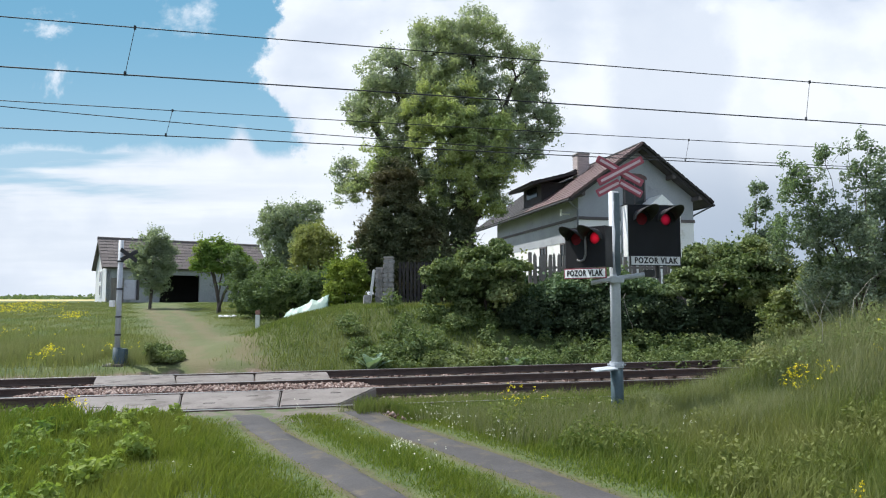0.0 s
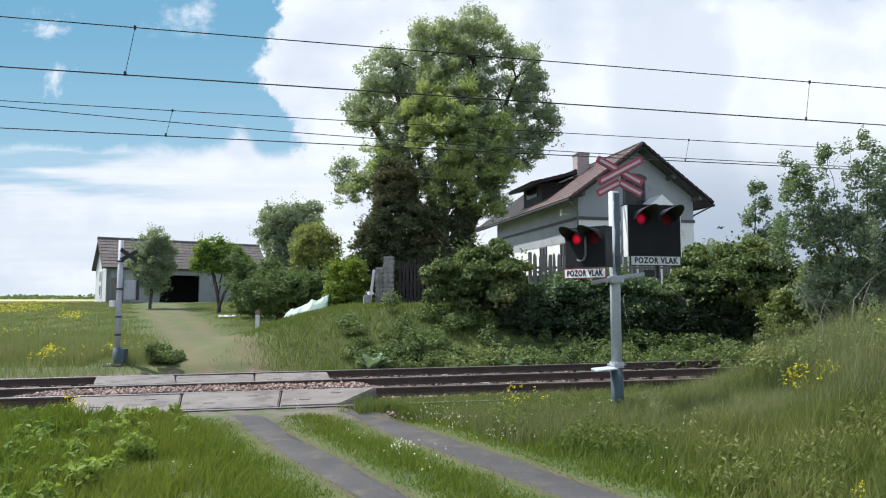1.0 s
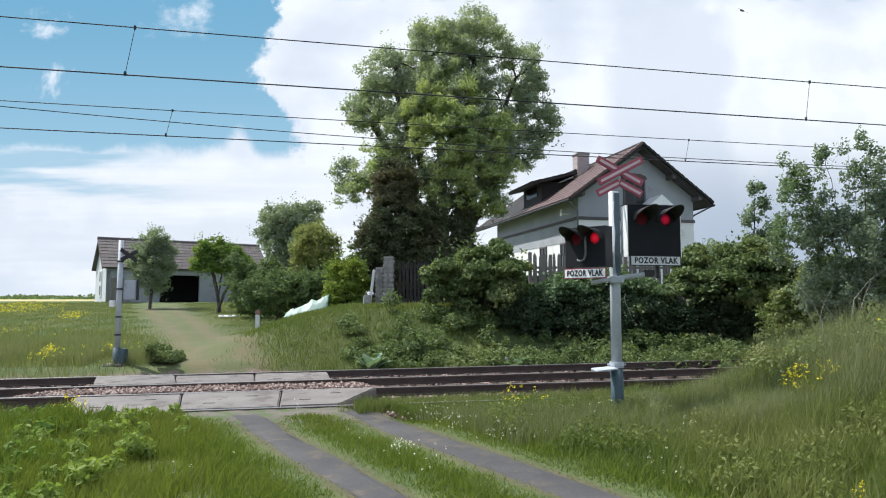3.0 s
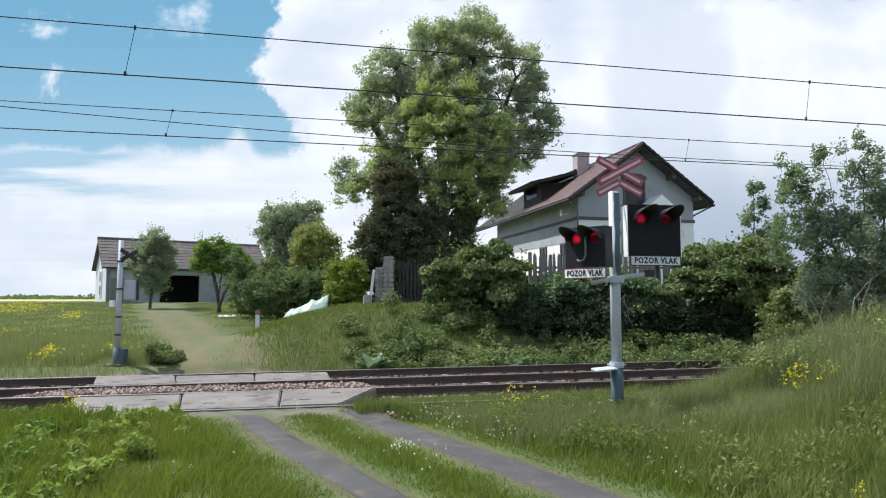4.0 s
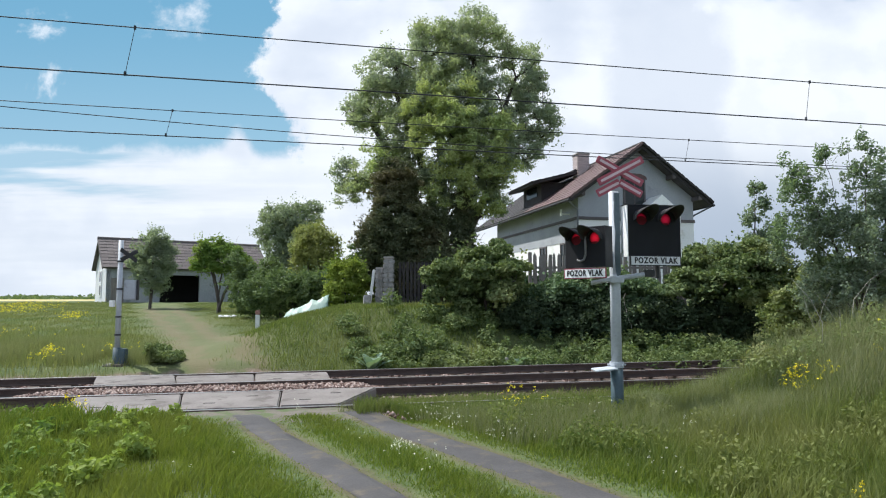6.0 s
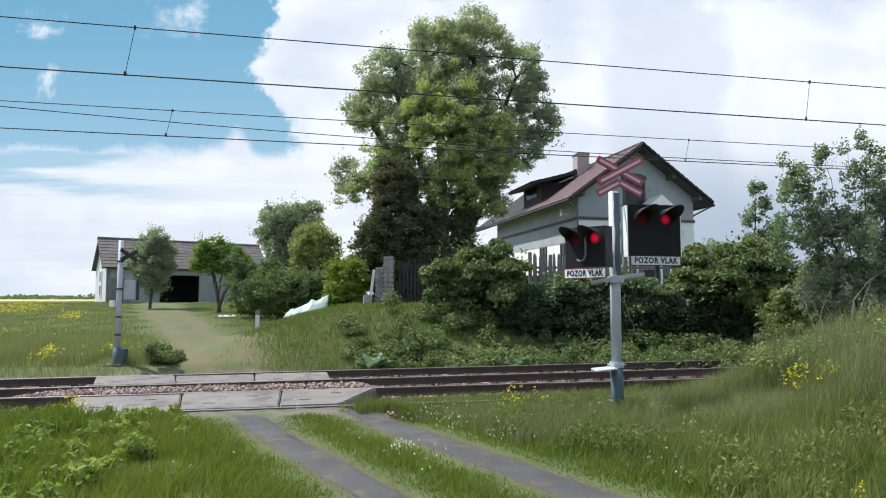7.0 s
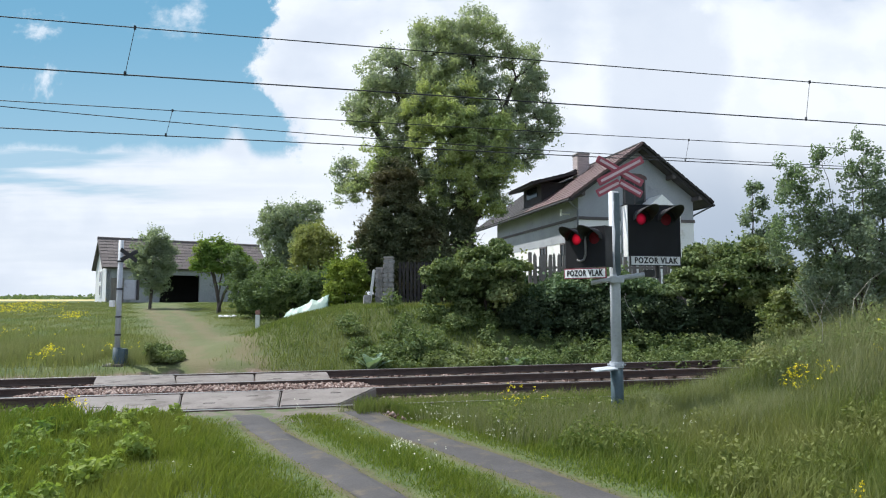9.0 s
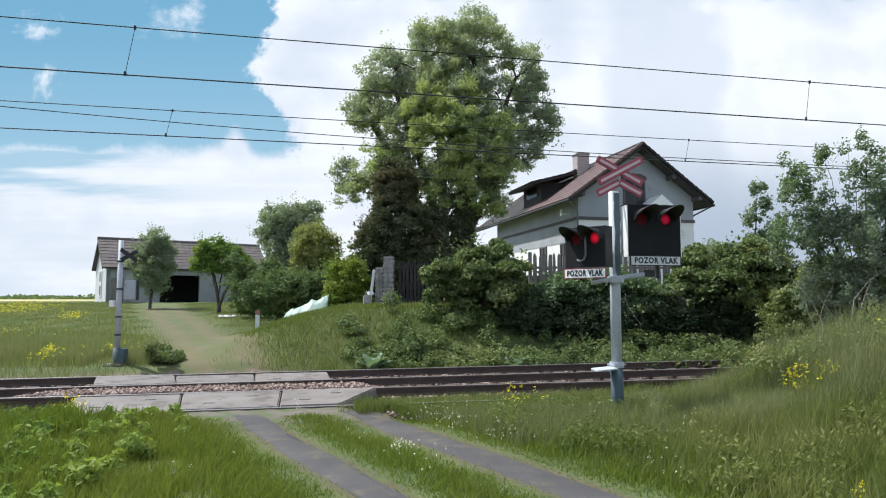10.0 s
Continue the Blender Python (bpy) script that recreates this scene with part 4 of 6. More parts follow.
for b, env, seed in (((-7.2, 29, 1.0), [(0, 0, 0.9, 1.8, 1.2, 1.1)], 46), ((-9.6, 33, 0.9), [(0, 0, 1.2, 1.7, 1.3, 1.4), (-0.7, 0, 2.4, 0.7, 0.6, 0.9), (0.9, 0, 2.2, 0.6, 0.6, 0.8)], 47), ((-5.4, 28.5, 1.1), [(0, 0, 0.9, 1.2, 1.0, 1.0)], 48), ((-3.2, 30.5, 1.4), [(0, 0, 1.6, 1.6, 1.0, 1.7)], 49)):
    plant("garden_shrub", "dense green garden shrub beside the lane", "shrub", b, env, L_GARDEN, 80, 0.4, 15000, 0.075, trunk=0.06, limbs=12, seed=seed, group="shrubs of the garden")


def build_weeds():
    r = np.random.default_rng(51)
    n = 240
    x, y = r.uniform(-4.2, 14, n), np.where(r.random(n) < 0.7, r.uniform(17.2, 18.3, n), r.uniform(17.2, 19.3, n))
    keep = (x > -3.2 + (20 - y) * 0.3) & ((x < 1.6) | (y < 18.4))
    x, y = x[keep], y[keep]
    c = np.stack([x, y, ground_height(x, y) + 0.15], 1)
    pos, d = fill_clumps(c, r.uniform(0.15, 0.42, len(c)), 36000, r, 0.8)
    ob = part("weeds", leaf_mesh("weeds", pos, 0.05, r, 0.6, 1.8, d), L_WEED)
    tagged(ob, "nettles and leafy weeds on the bank", "weeds", kind="stuff")
    q = np.random.default_rng(77)
    x, y = q.uniform(-2.6, 13, 260), q.uniform(17.4, 20.2, 260)
    keep = (x > -1.6 + (20 - y) * 0.3) & (np.sin(x * 1.9 + 0.6) * np.sin(y * 2.3) > -0.45)
    x, y = x[keep], y[keep]
    c = np.stack([x, y, ground_height(x, y) + q.uniform(0.12, 0.4, len(x))], 1)
    pos, d = fill_clumps(c, q.uniform(0.14, 0.36, len(c)), 32000, q, 1.2)
    ob = part("weeds", leaf_mesh("weeds", pos, 0.05, q, 0.5, 2.1, d), L_WEED)
    tagged(ob, "rank tall nettles and brambles below the thickets", "weeds", kind="stuff")
    x, y = q.uniform(5.2, 12.5, 150), q.uniform(17.9, 19.2, 150)
    c = np.stack([x, y, ground_height(x, y) + q.uniform(0.1, 0.75, 150) * smooth(17.6, 18.8, y)], 1)
    pos, d = fill_clumps(c, q.uniform(0.14, 0.34, 150), 22000, q, 1.1)
    ob = part("weeds", leaf_mesh("weeds", pos, 0.055, q, 0.5, 1.9, d), L_WEED)
    tagged(ob, "tall leafy weeds before the shaded shrubs", "weeds", kind="stuff")
    c = np.stack([r.uniform(-7.0, -3.0, 170), r.uniform(5.0, 9.2, 170), r.uniform(0.04, 0.16, 170)], 1)
    c = c[strip_dist(c[:, 0], c[:, 1]) > 0.6]
    pos, d = fill_clumps(c, r.uniform(0.05, 0.14, len(c)), 10000, r, 1.1)
    ob = part("weeds", leaf_mesh("weeds", pos, 0.04, r, 0.5, 2.1, d), L_FRUIT)
    tagged(ob, "bright leafy weeds among the grass", "weeds", kind="stuff")
    x, y = r.uniform(0.3, 8.5, 420), r.uniform(4.8, 9.8, 420)
    keep = (strip_dist(x, y) > 0.5) & (np.sin(x * 2.2) * np.sin(y * 3.1 + 1) > -0.15)
    x, y = x[keep], y[keep]
    c = np.stack([x, y, ground_height(x, y) + 0.14], 1)
    pos, d = fill_clumps(c, r.uniform(0.1, 0.2, len(c)), 17000, r, 1.2)
    ob = part("weeds", leaf_mesh("weeds", pos, 0.024, r, 0.4, 2.2, d), L_GRASS)
    tagged(ob, "low leafy weeds in the tall grass", "weeds", kind="stuff")
    x, y = r.uniform(4.6, 9.0, 90), r.uniform(8.6, 10.3, 90)
    c = np.stack([x, y, ground_height(x, y) + r.uniform(0.15, 0.5, 90)], 1)
    pos, d = fill_clumps(c, r.uniform(0.12, 0.32, 90), 15000, r, 0.9)
    ob = part("weeds", leaf_mesh("weeds", pos, 0.03, r, 0.5, 1.9, d), L_OLIVE_WEED)
    tagged(ob, "olive green leafy weeds along the crest of the verge", "weeds", kind="stuff")
    wx = r.uniform(-7.65, -6.8, 40)
    c = np.stack([wx, r.uniform(16.5, 17.3, 40), 0.1 + r.uniform(0, 1, 40) * (0.42 - 0.45 * (wx + 7.65))], 1)
    pos, d = fill_clumps(c, r.uniform(0.08, 0.18, 40), 5200, r, 0.9)
    ob = part("weeds", leaf_mesh("weeds", pos, 0.045, r, 0.6, 2.4, d), L_WEED)
    tagged(ob, "dark green weed clump beside the signal post", "weeds", kind="stuff")
    # burdock beside the far track
    for b, s in (((-1.85, 16.95), 1.35), ((2.0, 17.3), 1.1), ((-0.9, 18.2), 1.1)):
        k = thing("dock_plant", "broad-leaved grey-green dock plant on the bank", "plant", "dock plants", at=pose(b[0], b[1], float(ground_height(*b)) + 0.04))
        for j in range(11):
            a, e = j * 2.4, 0.5 + 0.75 * r.random()
            w, l = 0.09 * s, (0.42 + 0.2 * r.random()) * s
            v, f = [], []
            for i in range(6):
                t = i / 5
                ww = w * math.sin(math.pi * min(1, 0.12 + t * 0.88)) ** 0.7
                q = Vector((l * t * math.cos(e), 0, l * t * math.sin(e) * (1 - 0.35 * t)))
                for sgn in (-1, 0, 1):
                    v.append(tuple(Matrix.Rotation(a, 3, "Z") @ (q + Vector((0, sgn * ww, abs(sgn) * ww * 0.35)))))
            for i in range(5):
                for g in (0, 1):
                    f.append((i * 3 + g, i * 3 + g + 1, i * 3 + g + 4, i * 3 + g + 3))
            part("leaf", fast_mesh("leaf", v, f), L_DOCK, k, smooth=True)


build_weeds()


def build_flowers():
    r = np.random.default_rng(61)

    def heads(name, label, c, size, material, stem=True):
        n = len(c)
        pos = np.repeat(c, 6, 0) + r.normal(0, size * 0.7, (n * 6, 3))
        ob = part(name, leaf_mesh(name, pos, size, r, 1.2, 1.1), material)
        tagged(ob, label, "flowers", kind="stuff")

    def at(x, y, h):
        return np.stack([x, y, ground_height(x, y) + h], 1)

    spots = [(4.42, 8.2, 0.09, 46, 0.34), (4.85, 8.3, 0.09, 34, 0.26), (1.0, 9.2, 0.14, 22, 0.3), (5.6, 8.2, 0.15, 10, 0.3), (3.12, 5.0, 0.03, 5, 0.22), (6.2, 9.0, 0.2, 8, 0.5), (-5.05, 9.0, 0.1, 30, 0.2), (-5.2, 9.3, 0.08, 14, 0.16)]
    cs = [at(r.normal(a, b, n), r.normal(q, b, n), r.uniform(h * 0.6, h + 0.2, n)) for a, q, b, n, h in spots]
    heads("yellow_flowers", "clumps of yellow flowering wild rape in the grass", np.concatenate(cs), 0.018, L_PETAL)
    cs = [at(r.normal(a, b, n), r.normal(q, b * 1.5, n), r.uniform(0.2, 0.5, n)) for a, q, b, n in ((-9.9, 16.4, 0.18, 36), (-26.5, 40, 1.5, 420), (-17.3, 30.5, 0.3, 110), (-23.0, 35.5, 0.8, 200), (-14.4, 22.5, 0.6, 20), (-8.7, 17.4, 0.4, 18))]
    heads("yellow_flowers", "yellow wild rape beyond the tracks", np.concatenate(cs), 0.026, L_PETAL)
    x, y = scatter(520, -2.5, 4.5, 5.5, 9.5, r, 0.15)
    w = (np.sin(x * 3 + 2) * np.sin(y * 2.3) > 0.45)
    heads("seed_heads", "white dandelion clocks and daisies in the grass", at(x[w], y[w], r.uniform(0.12, 0.28, w.sum())), 0.009, L_WHITE)
    cs = [at(r.normal(a, b, n), r.normal(q, b, n), r.uniform(0.06, h, n)) for a, q, b, n, h in ((-0.1, 8.85, 0.2, 46, 0.3), (0.15, 8.2, 0.14, 26, 0.24), (-0.46, 7.15, 0.09, 40, 0.13), (0.55, 7.5, 0.12, 14, 0.2))]
    heads("seed_heads", "clusters of white and straw seed heads beside the road", np.concatenate(cs), 0.0085, L_WHITE)
    # pale dry stems on the mound
    tubes = []
    for _ in range(24):
        x, y = r.uniform(5.2, 8.6), r.uniform(8.8, 10.6)
        z = float(ground_height(x, y))
        tubes.append(tube(bent((x, y, z), (x + r.normal(0, 0.4), y, z + r.uniform(0.6, 1.6)), r, 0.12, 5), np.linspace(0.0055, 0.0022, 5), 4))
    tagged(part("dry_stems", joined("dry_stems", tubes), M_PALEBARK), "pale dry weed stems on the verge", "dry stems", kind="stuff")


build_flowers()


# ---------------------------------------------------------------- house
def tiles_on(parent, mat, name, origin, along, down, n_along, n_down, tile, thick=0.03, old=None, dark_from=0):
    """Rows of overlapping tiles on a roof plane; old is a second, darker material for the far columns."""
    along, down = Vector(along).normalized(), Vector(down).normalized()
    nor = along.cross(down)
    if nor.z < 0:
        nor = -nor
    w, l = tile
    bm = boxed((w - 0.012, l * 1.18, thick), None, 0.0)
    me = bpy.data.meshes.new(name)
    bm.to_mesh(me)
    bm.free()
    me2 = me.copy()
    m3 = Matrix((along, down, nor)).transposed().to_4x4() @ Matrix.Rotation(0.06, 4, "X")
    for j in range(n_down):
        for i in range(n_along):
            is_dark = old is not None and i >= dark_from
            t = part(name, me2 if is_dark else me, old if is_dark else mat, parent)
            c = Vector(origin) + along * ((i + 0.5) * w) + down * ((j + 0.5) * l) + nor * 0.03
            t.matrix_basis = Matrix.Translation(c) @ m3


def build_house():
    yaw = math.radians(14)
    h = thing("house", "old railway house with grey plaster, brown tiled roof and dormer", "house", at=Matrix.Translation((7.0, 33.4, 1.2)) @ Matrix.Rotation(yaw, 4, "Z"))
    W, D, EA, AP = 6.8, 13.0, 5.95, 8.4      # width, depth, wall height at the eaves, ridge
    zb = 4.65
    # lower and upper walls
    part("lower_wall", boxed((W, D, zb), pose(W / 2, D / 2, zb / 2)), M_WHITEWALL, h, "white plastered lower wall")
    part("upper_wall", prism([(0.003, zb), (W - 0.003, zb), (W - 0.003, EA), (W / 2, AP), (0.003, EA)], D - 0.006, pose(0, 0.003, 0)), M_PLASTER, h, "blue-grey plastered upper wall and gable")
    for s, m in (((W + 0.12, 0.06, 0.16), pose(W / 2, -0.03, zb)), ((0.06, D, 0.16), pose(-0.03, D / 2, zb))):
        part("band", boxed(s, m, 0.01), M_BAND, h, "dark wooden band between the storeys")
    # grey sheet over the white wall, drawn as the shade of the eaves
    part("eave_shade_panel", boxed((0.02, D - 0.02, 1.05), pose(-0.012, D / 2, zb - 0.62)), M_PLASTER, h, "grey panel for the eave shade on the wall under the band")
    # roof planes
    pitch = math.atan2(AP - EA, W / 2)
    over, front, back = 0.75, 0.65, 2.6
    L = (W / 2 + over) / math.cos(pitch)
    for side, mat in ((-1, M_TILE), (1, M_DARKROOF)):
        ridge = Vector((W / 2, -front, AP + 0.12))
        down = Vector((side * math.cos(pitch), 0, -math.sin(pitch)))
        RL = D + 2 * front + back
        mid = ridge + down * (L / 2) + Vector((0, RL / 2, 0))
        m = Matrix.Translation(mid) @ Matrix.Rotation(-side * pitch, 4, "Y").inverted()
        r = part("roof", boxed((L, RL, 0.14), m), M_BAND, h, "boarded roof plane with tiles")
        if side < 0:
            tiles_on(r, mat, "roof_tile", ridge + Vector((0, 0, 0.07)), (0, 1, 0), down, 19, 15, (RL / 19, L / 15), old=M_DARKROOF, dark_from=7)
        else:
            tiles_on(r, mat, "roof_tile", ridge + Vector((0, 0, 0.07)), (0, 1, 0), down, 6, 15, (RL / 6, L / 15))
        lean = Matrix.Rotation(-side * pitch, 4, "Y").inverted()
        part("verge_board", boxed((L, 0.05, 0.26), Matrix.Translation(ridge + down * (L / 2) + Vector((0, 0.02, -0.02))) @ lean, 0.01), M_DARKROOF, h, "dark verge board of the roof")
        tile = bpy.data.meshes.new("verge_tile")
        bm = boxed((L / 15 * 1.12, 0.3, 0.13), None, 0.015)
        bm.to_mesh(tile)
        bm.free()
        for j in range(15):
            k = part("verge_tile", tile, M_DARKROOF if side > 0 else M_TILE, h)
            k.matrix_basis = Matrix.Translation(ridge + down * ((j + 0.5) * L / 15) + Vector((0, 0.03, 0.1))) @ lean @ Matrix.Rotation(side * 0.09, 4, "Y")
        # purlin ends under the gable
        for q in (0.45, 0.82):
            c = ridge + down * (L * q) + Vector((0, front * 0.5, -0.22))
            part("purlin", boxed((0.22, front, 0.24), Matrix.Translation(c), 0.02), M_BAND, h, "dark purlin end")
        # gutter
        e = ridge + down * L
        g = part("gutter", rodded(e + Vector((side * 0.05, -0.05, -0.05)), e + Vector((side * 0.05, RL, -0.05)), 0.07, n=10), M_HOOD, h, "dark zinc gutter")
        part("downpipe", rod(rodded(e + Vector((0, 0.15, -0.1)), e + Vector((-side * (over - 0.08), 0.55, -0.5)), 0.045), e + Vector((-side * (over - 0.08), 0.55, -0.5)), (e.x - side * (over - 0.08), e.y + (0.55 if side < 0 else 1.6), 0.3 if side < 0 else e.z - 0.75), 0.045), M_ZINC, g)
    part("ridge_cap", rodded((W / 2, -front - 0.03, AP + 0.2), (W / 2, D + front, AP + 0.2), 0.12, n=8), M_DARKROOF, h, "dark ridge tiles")
    # chimney of bricks
    ch = part("chimney", boxed((0.66, 0.66, 2.3), pose(W / 2 - 1.05, 4.4, AP - 0.55)), M_MORTAR, h, "pale brick chimney")
    brick = bpy.data.meshes.new("brick")
    bm = boxed((0.225, 0.03, 0.068), None, 0.004)
    bm.to_mesh(brick)
    bm.free()
    for j in range(18):
        for i in range(3):
            for rot, off in ((0, -0.34), (90, -0.34), (-90, 0.34)):
                k = part("brick", brick, M_BRICK, ch)
                s = (i - 1) * 0.228 + (0.05 if j % 2 else -0.05)
                k.matrix_basis = pose(W / 2 - 1.05, 4.4, AP - 0.8 + j * 0.079) @ (pose(s, off, 0) if rot == 0 else pose(off if rot == 90 else 0.34, s, 0, 0, 0, 90))
    part("chimney_cap", boxed((0.82, 0.82, 0.09), pose(W / 2 - 1.05, 4.4, AP + 0.64), 0.02), M_MORTAR, ch)
    # dormer on the side of the lane
    dm = part("dormer", boxed((2.0, 2.9, 1.2), pose(1.0, 6.3, EA + 0.85)), M_DARKROOF, h, "dark boarded dormer")
    dr = part("dormer_roof", boxed((3.1, 4.3, 0.14), pose(0.72, 6.3, EA + 1.62, 0, -15, 0), 0.02), M_DARKROOF, dm, "dark tiled dormer roof")
    for j in range(7):
        for i in range(9):
            part("roof_tile", boxed((0.5, 0.46, 0.035), pose(0.72, 6.3, EA + 1.62, 0, -15, 0) @ pose(-1.36 + 0.45 * j, -1.92 + 0.48 * i, 0.1, 0, 4, 0)), M_DARKROOF, dr)
    part("dormer_window", boxed((0.05, 1.7, 0.6), pose(-0.01, 6.3, EA + 0.95), 0.01), M_GLASS, dm)
    part("dormer_ridge", rodded((1.9, 4.2, EA + 2.05), (1.9, 8.4, EA + 2.05), 0.13, n=8), M_DARKROOF, dm)

    def window(x, z, w, hh, face="front"):
        m = pose(x, 0, z) if face == "front" else pose(0, x, z, 0, 0, -90)
        wd = part("window", boxed((w, 0.05, hh), m @ pose(0, -0.01, 0)), M_GLASS, h, "dark window")
        f = bmesh.new()
        for s, c in (((w + 0.1, 0.07, 0.08), (0, -0.03, hh / 2)), ((w + 0.1, 0.07, 0.08), (0, -0.03, -hh / 2)), ((0.08, 0.07, hh - 0.08), (-w / 2, -0.03, 0)), ((0.08, 0.07, hh - 0.08), (w / 2, -0.03, 0)), ((0.05, 0.06, hh - 0.08), (0, -0.03, 0))):
            box(f, s, m @ pose(*c))
        part("window_frame", f, M_BAND, wd)
        part("window_sill", boxed((w + 0.2, 0.16, 0.05), m @ pose(0, -0.08, -hh / 2 - 0.07), 0.01), M_MORTAR, wd)

    window(3.25, 6.05, 1.2, 1.5)
    window(1.7, 2.9, 1.0, 1.4)
    window(1.7, 2.75, 0.9, 1.4, "side")
    window(4.6, 2.75, 0.9, 1.4, "side")
    # red-brown lintel over the gable window
    part("lintel", prism([(-0.75, 0), (0.75, 0), (0.7, 0.16), (0.35, 0.3), (-0.35, 0.3), (-0.7, 0.16)], 0.06, pose(3.25, -0.062, 6.82)), M_TILE, h, "red-brown arched lintel")
    # white gabled porch
    part("porch", prism([(0, 0), (1.9, 0), (1.9, 5.0), (0.95, 5.75), (0, 5.0)], 1.2, pose(3.2, -1.2, 0.1)), M_WHITE, h, "small white gabled porch")
    # wall bracket with insulators
    part("bracket", rod(rodded((-0.05, 0.9, 4.95), (-0.55, 0.9, 4.95), 0.04), (-0.55, 0.9, 4.85), (-0.55, 0.9, 5.2), 0.06), M_WHITE, h, "white insulators on a wall bracket")


build_house()


# ---------------------------------------------------------------- barn
def build_barn():
    b = thing("barn", "low pale barn with grey tiled roof and dark open doorway", "barn", at=Matrix.Translation((-25.9, 50, 1.2)) @ Matrix.Rotation(math.radians(36), 4, "Z"))
    W, D, E, R = 12.6, 5.2, 3.0, 5.2
    # front wall with the doorway, in pieces
    for x1, x2, z1, z2 in ((0, 3.9, 0, E), (3.9, 7.0, 2.4, E), (7.0, W, 0, E)):
        part("front_wall", boxed((x2 - x1, 0.3, z2 - z1), pose((x1 + x2) / 2, 0.15, (z1 + z2) / 2)), M_BARNWALL, b)
    part("back_wall", boxed((W, 0.3, E), pose(W / 2, D - 0.15, E / 2)), M_BARNWALL, b)
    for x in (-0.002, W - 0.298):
        # the left gable's sunlight is put into a lighter wall colour
        part("gable_wall", prism([(0.0, 0), (D, 0), (D, E), (D / 2, R), (0.0, E)], 0.3, Matrix.Translation((x + 0.3, 0, 0)) @ Matrix.Rotation(radians(90), 4, "Z")), M_GREYWHITE if x < 1 else M_BARNWALL, b, "plastered gable wall, lighter toned on the sunlit left end")
    # black sheet behind the doorway, in place of the interior's darkness
    part("dark_interior_sheet", boxed((W - 0.7, 0.1, E), pose(W / 2, 2.9, E / 2)), M_DARK, b, "black sheet for the unlit inside of the barn")
    pitch = math.atan2(R - E, D / 2)
    L = D / 2 / math.cos(pitch) + 0.35
    for side in (-1, 1):
        ridge = Vector((-0.3, D / 2, R + 0.08))
        down = Vector((0, side * math.cos(pitch), -math.sin(pitch)))
        m = Matrix.Translation(ridge + down * (L / 2) + Vector((W / 2 + 0.3, 0, 0))) @ Matrix.Rotation(-side * pitch, 4, "X")
        r = part("roof", boxed((W + 0.6, L, 0.12), m), M_BAND, b)
        if side < 0:
            tiles_on(r, M_BARNROOF, "roof_tile", ridge + Vector((0, 0, 0.06)), (1, 0, 0), down, 27, 9, ((W + 0.6) / 27, L / 9))
    part("ridge_cap", rodded((-0.35, D / 2, R + 0.15), (W + 0.35, D / 2, R + 0.15), 0.13, n=8), M_BARNROOF, b)
    part("verge_board", boxed((0.06, L, 0.2), Matrix.Translation(Vector((-0.32, D / 2, R + 0.05)) + Vector((0, -math.cos(pitch), -math.sin(pitch))) * (L / 2)) @ Matrix.Rotation(pitch, 4, "X")), M_BAND, b)
    for z in (1.15, 2.25):
        w = part("window", boxed((0.06, 0.9, 0.8), pose(-0.02, 2.4, z)), M_GLASS, b, "small dark barn window")
        f = bmesh.new()
        for s, c in (((0.08, 1.06, 0.09), (-0.03, 2.4, z + 0.44)), ((0.08, 1.06, 0.09), (-0.03, 2.4, z - 0.44)), ((0.08, 0.09, 0.8), (-0.03, 1.92, z)), ((0.08, 0.09, 0.8), (-0.03, 2.88, z))):
            box(f, s, pose(*c))
        part("window_frame", f, M_WHITE, w, "white window frame")
    part("door", boxed((0.9, 0.08, 2.1), pose(0.8, -0.03, 1.05), 0.01), M_WOOD, b, "grey wooden door")


build_barn()


# ---------------------------------------------------------------- signals
def text_mesh(words, size, depth=0.002):
    cu = bpy.data.curves.new("lettering", "FONT")
    cu.body, cu.size, cu.extrude, cu.align_x, cu.align_y = words, size, depth, "CENTER", "CENTER"
    cu.resolution_u, cu.space_character, cu.offset = 3, 1.16, size * 0.036
    ob = bpy.data.objects.new("lettering", cu)
    scene.collection.objects.link(ob)
    me = bpy.data.meshes.new_from_object(ob.evaluated_get(bpy.context.evaluated_depsgraph_get()))
    bpy.data.objects.remove(ob)
    return me


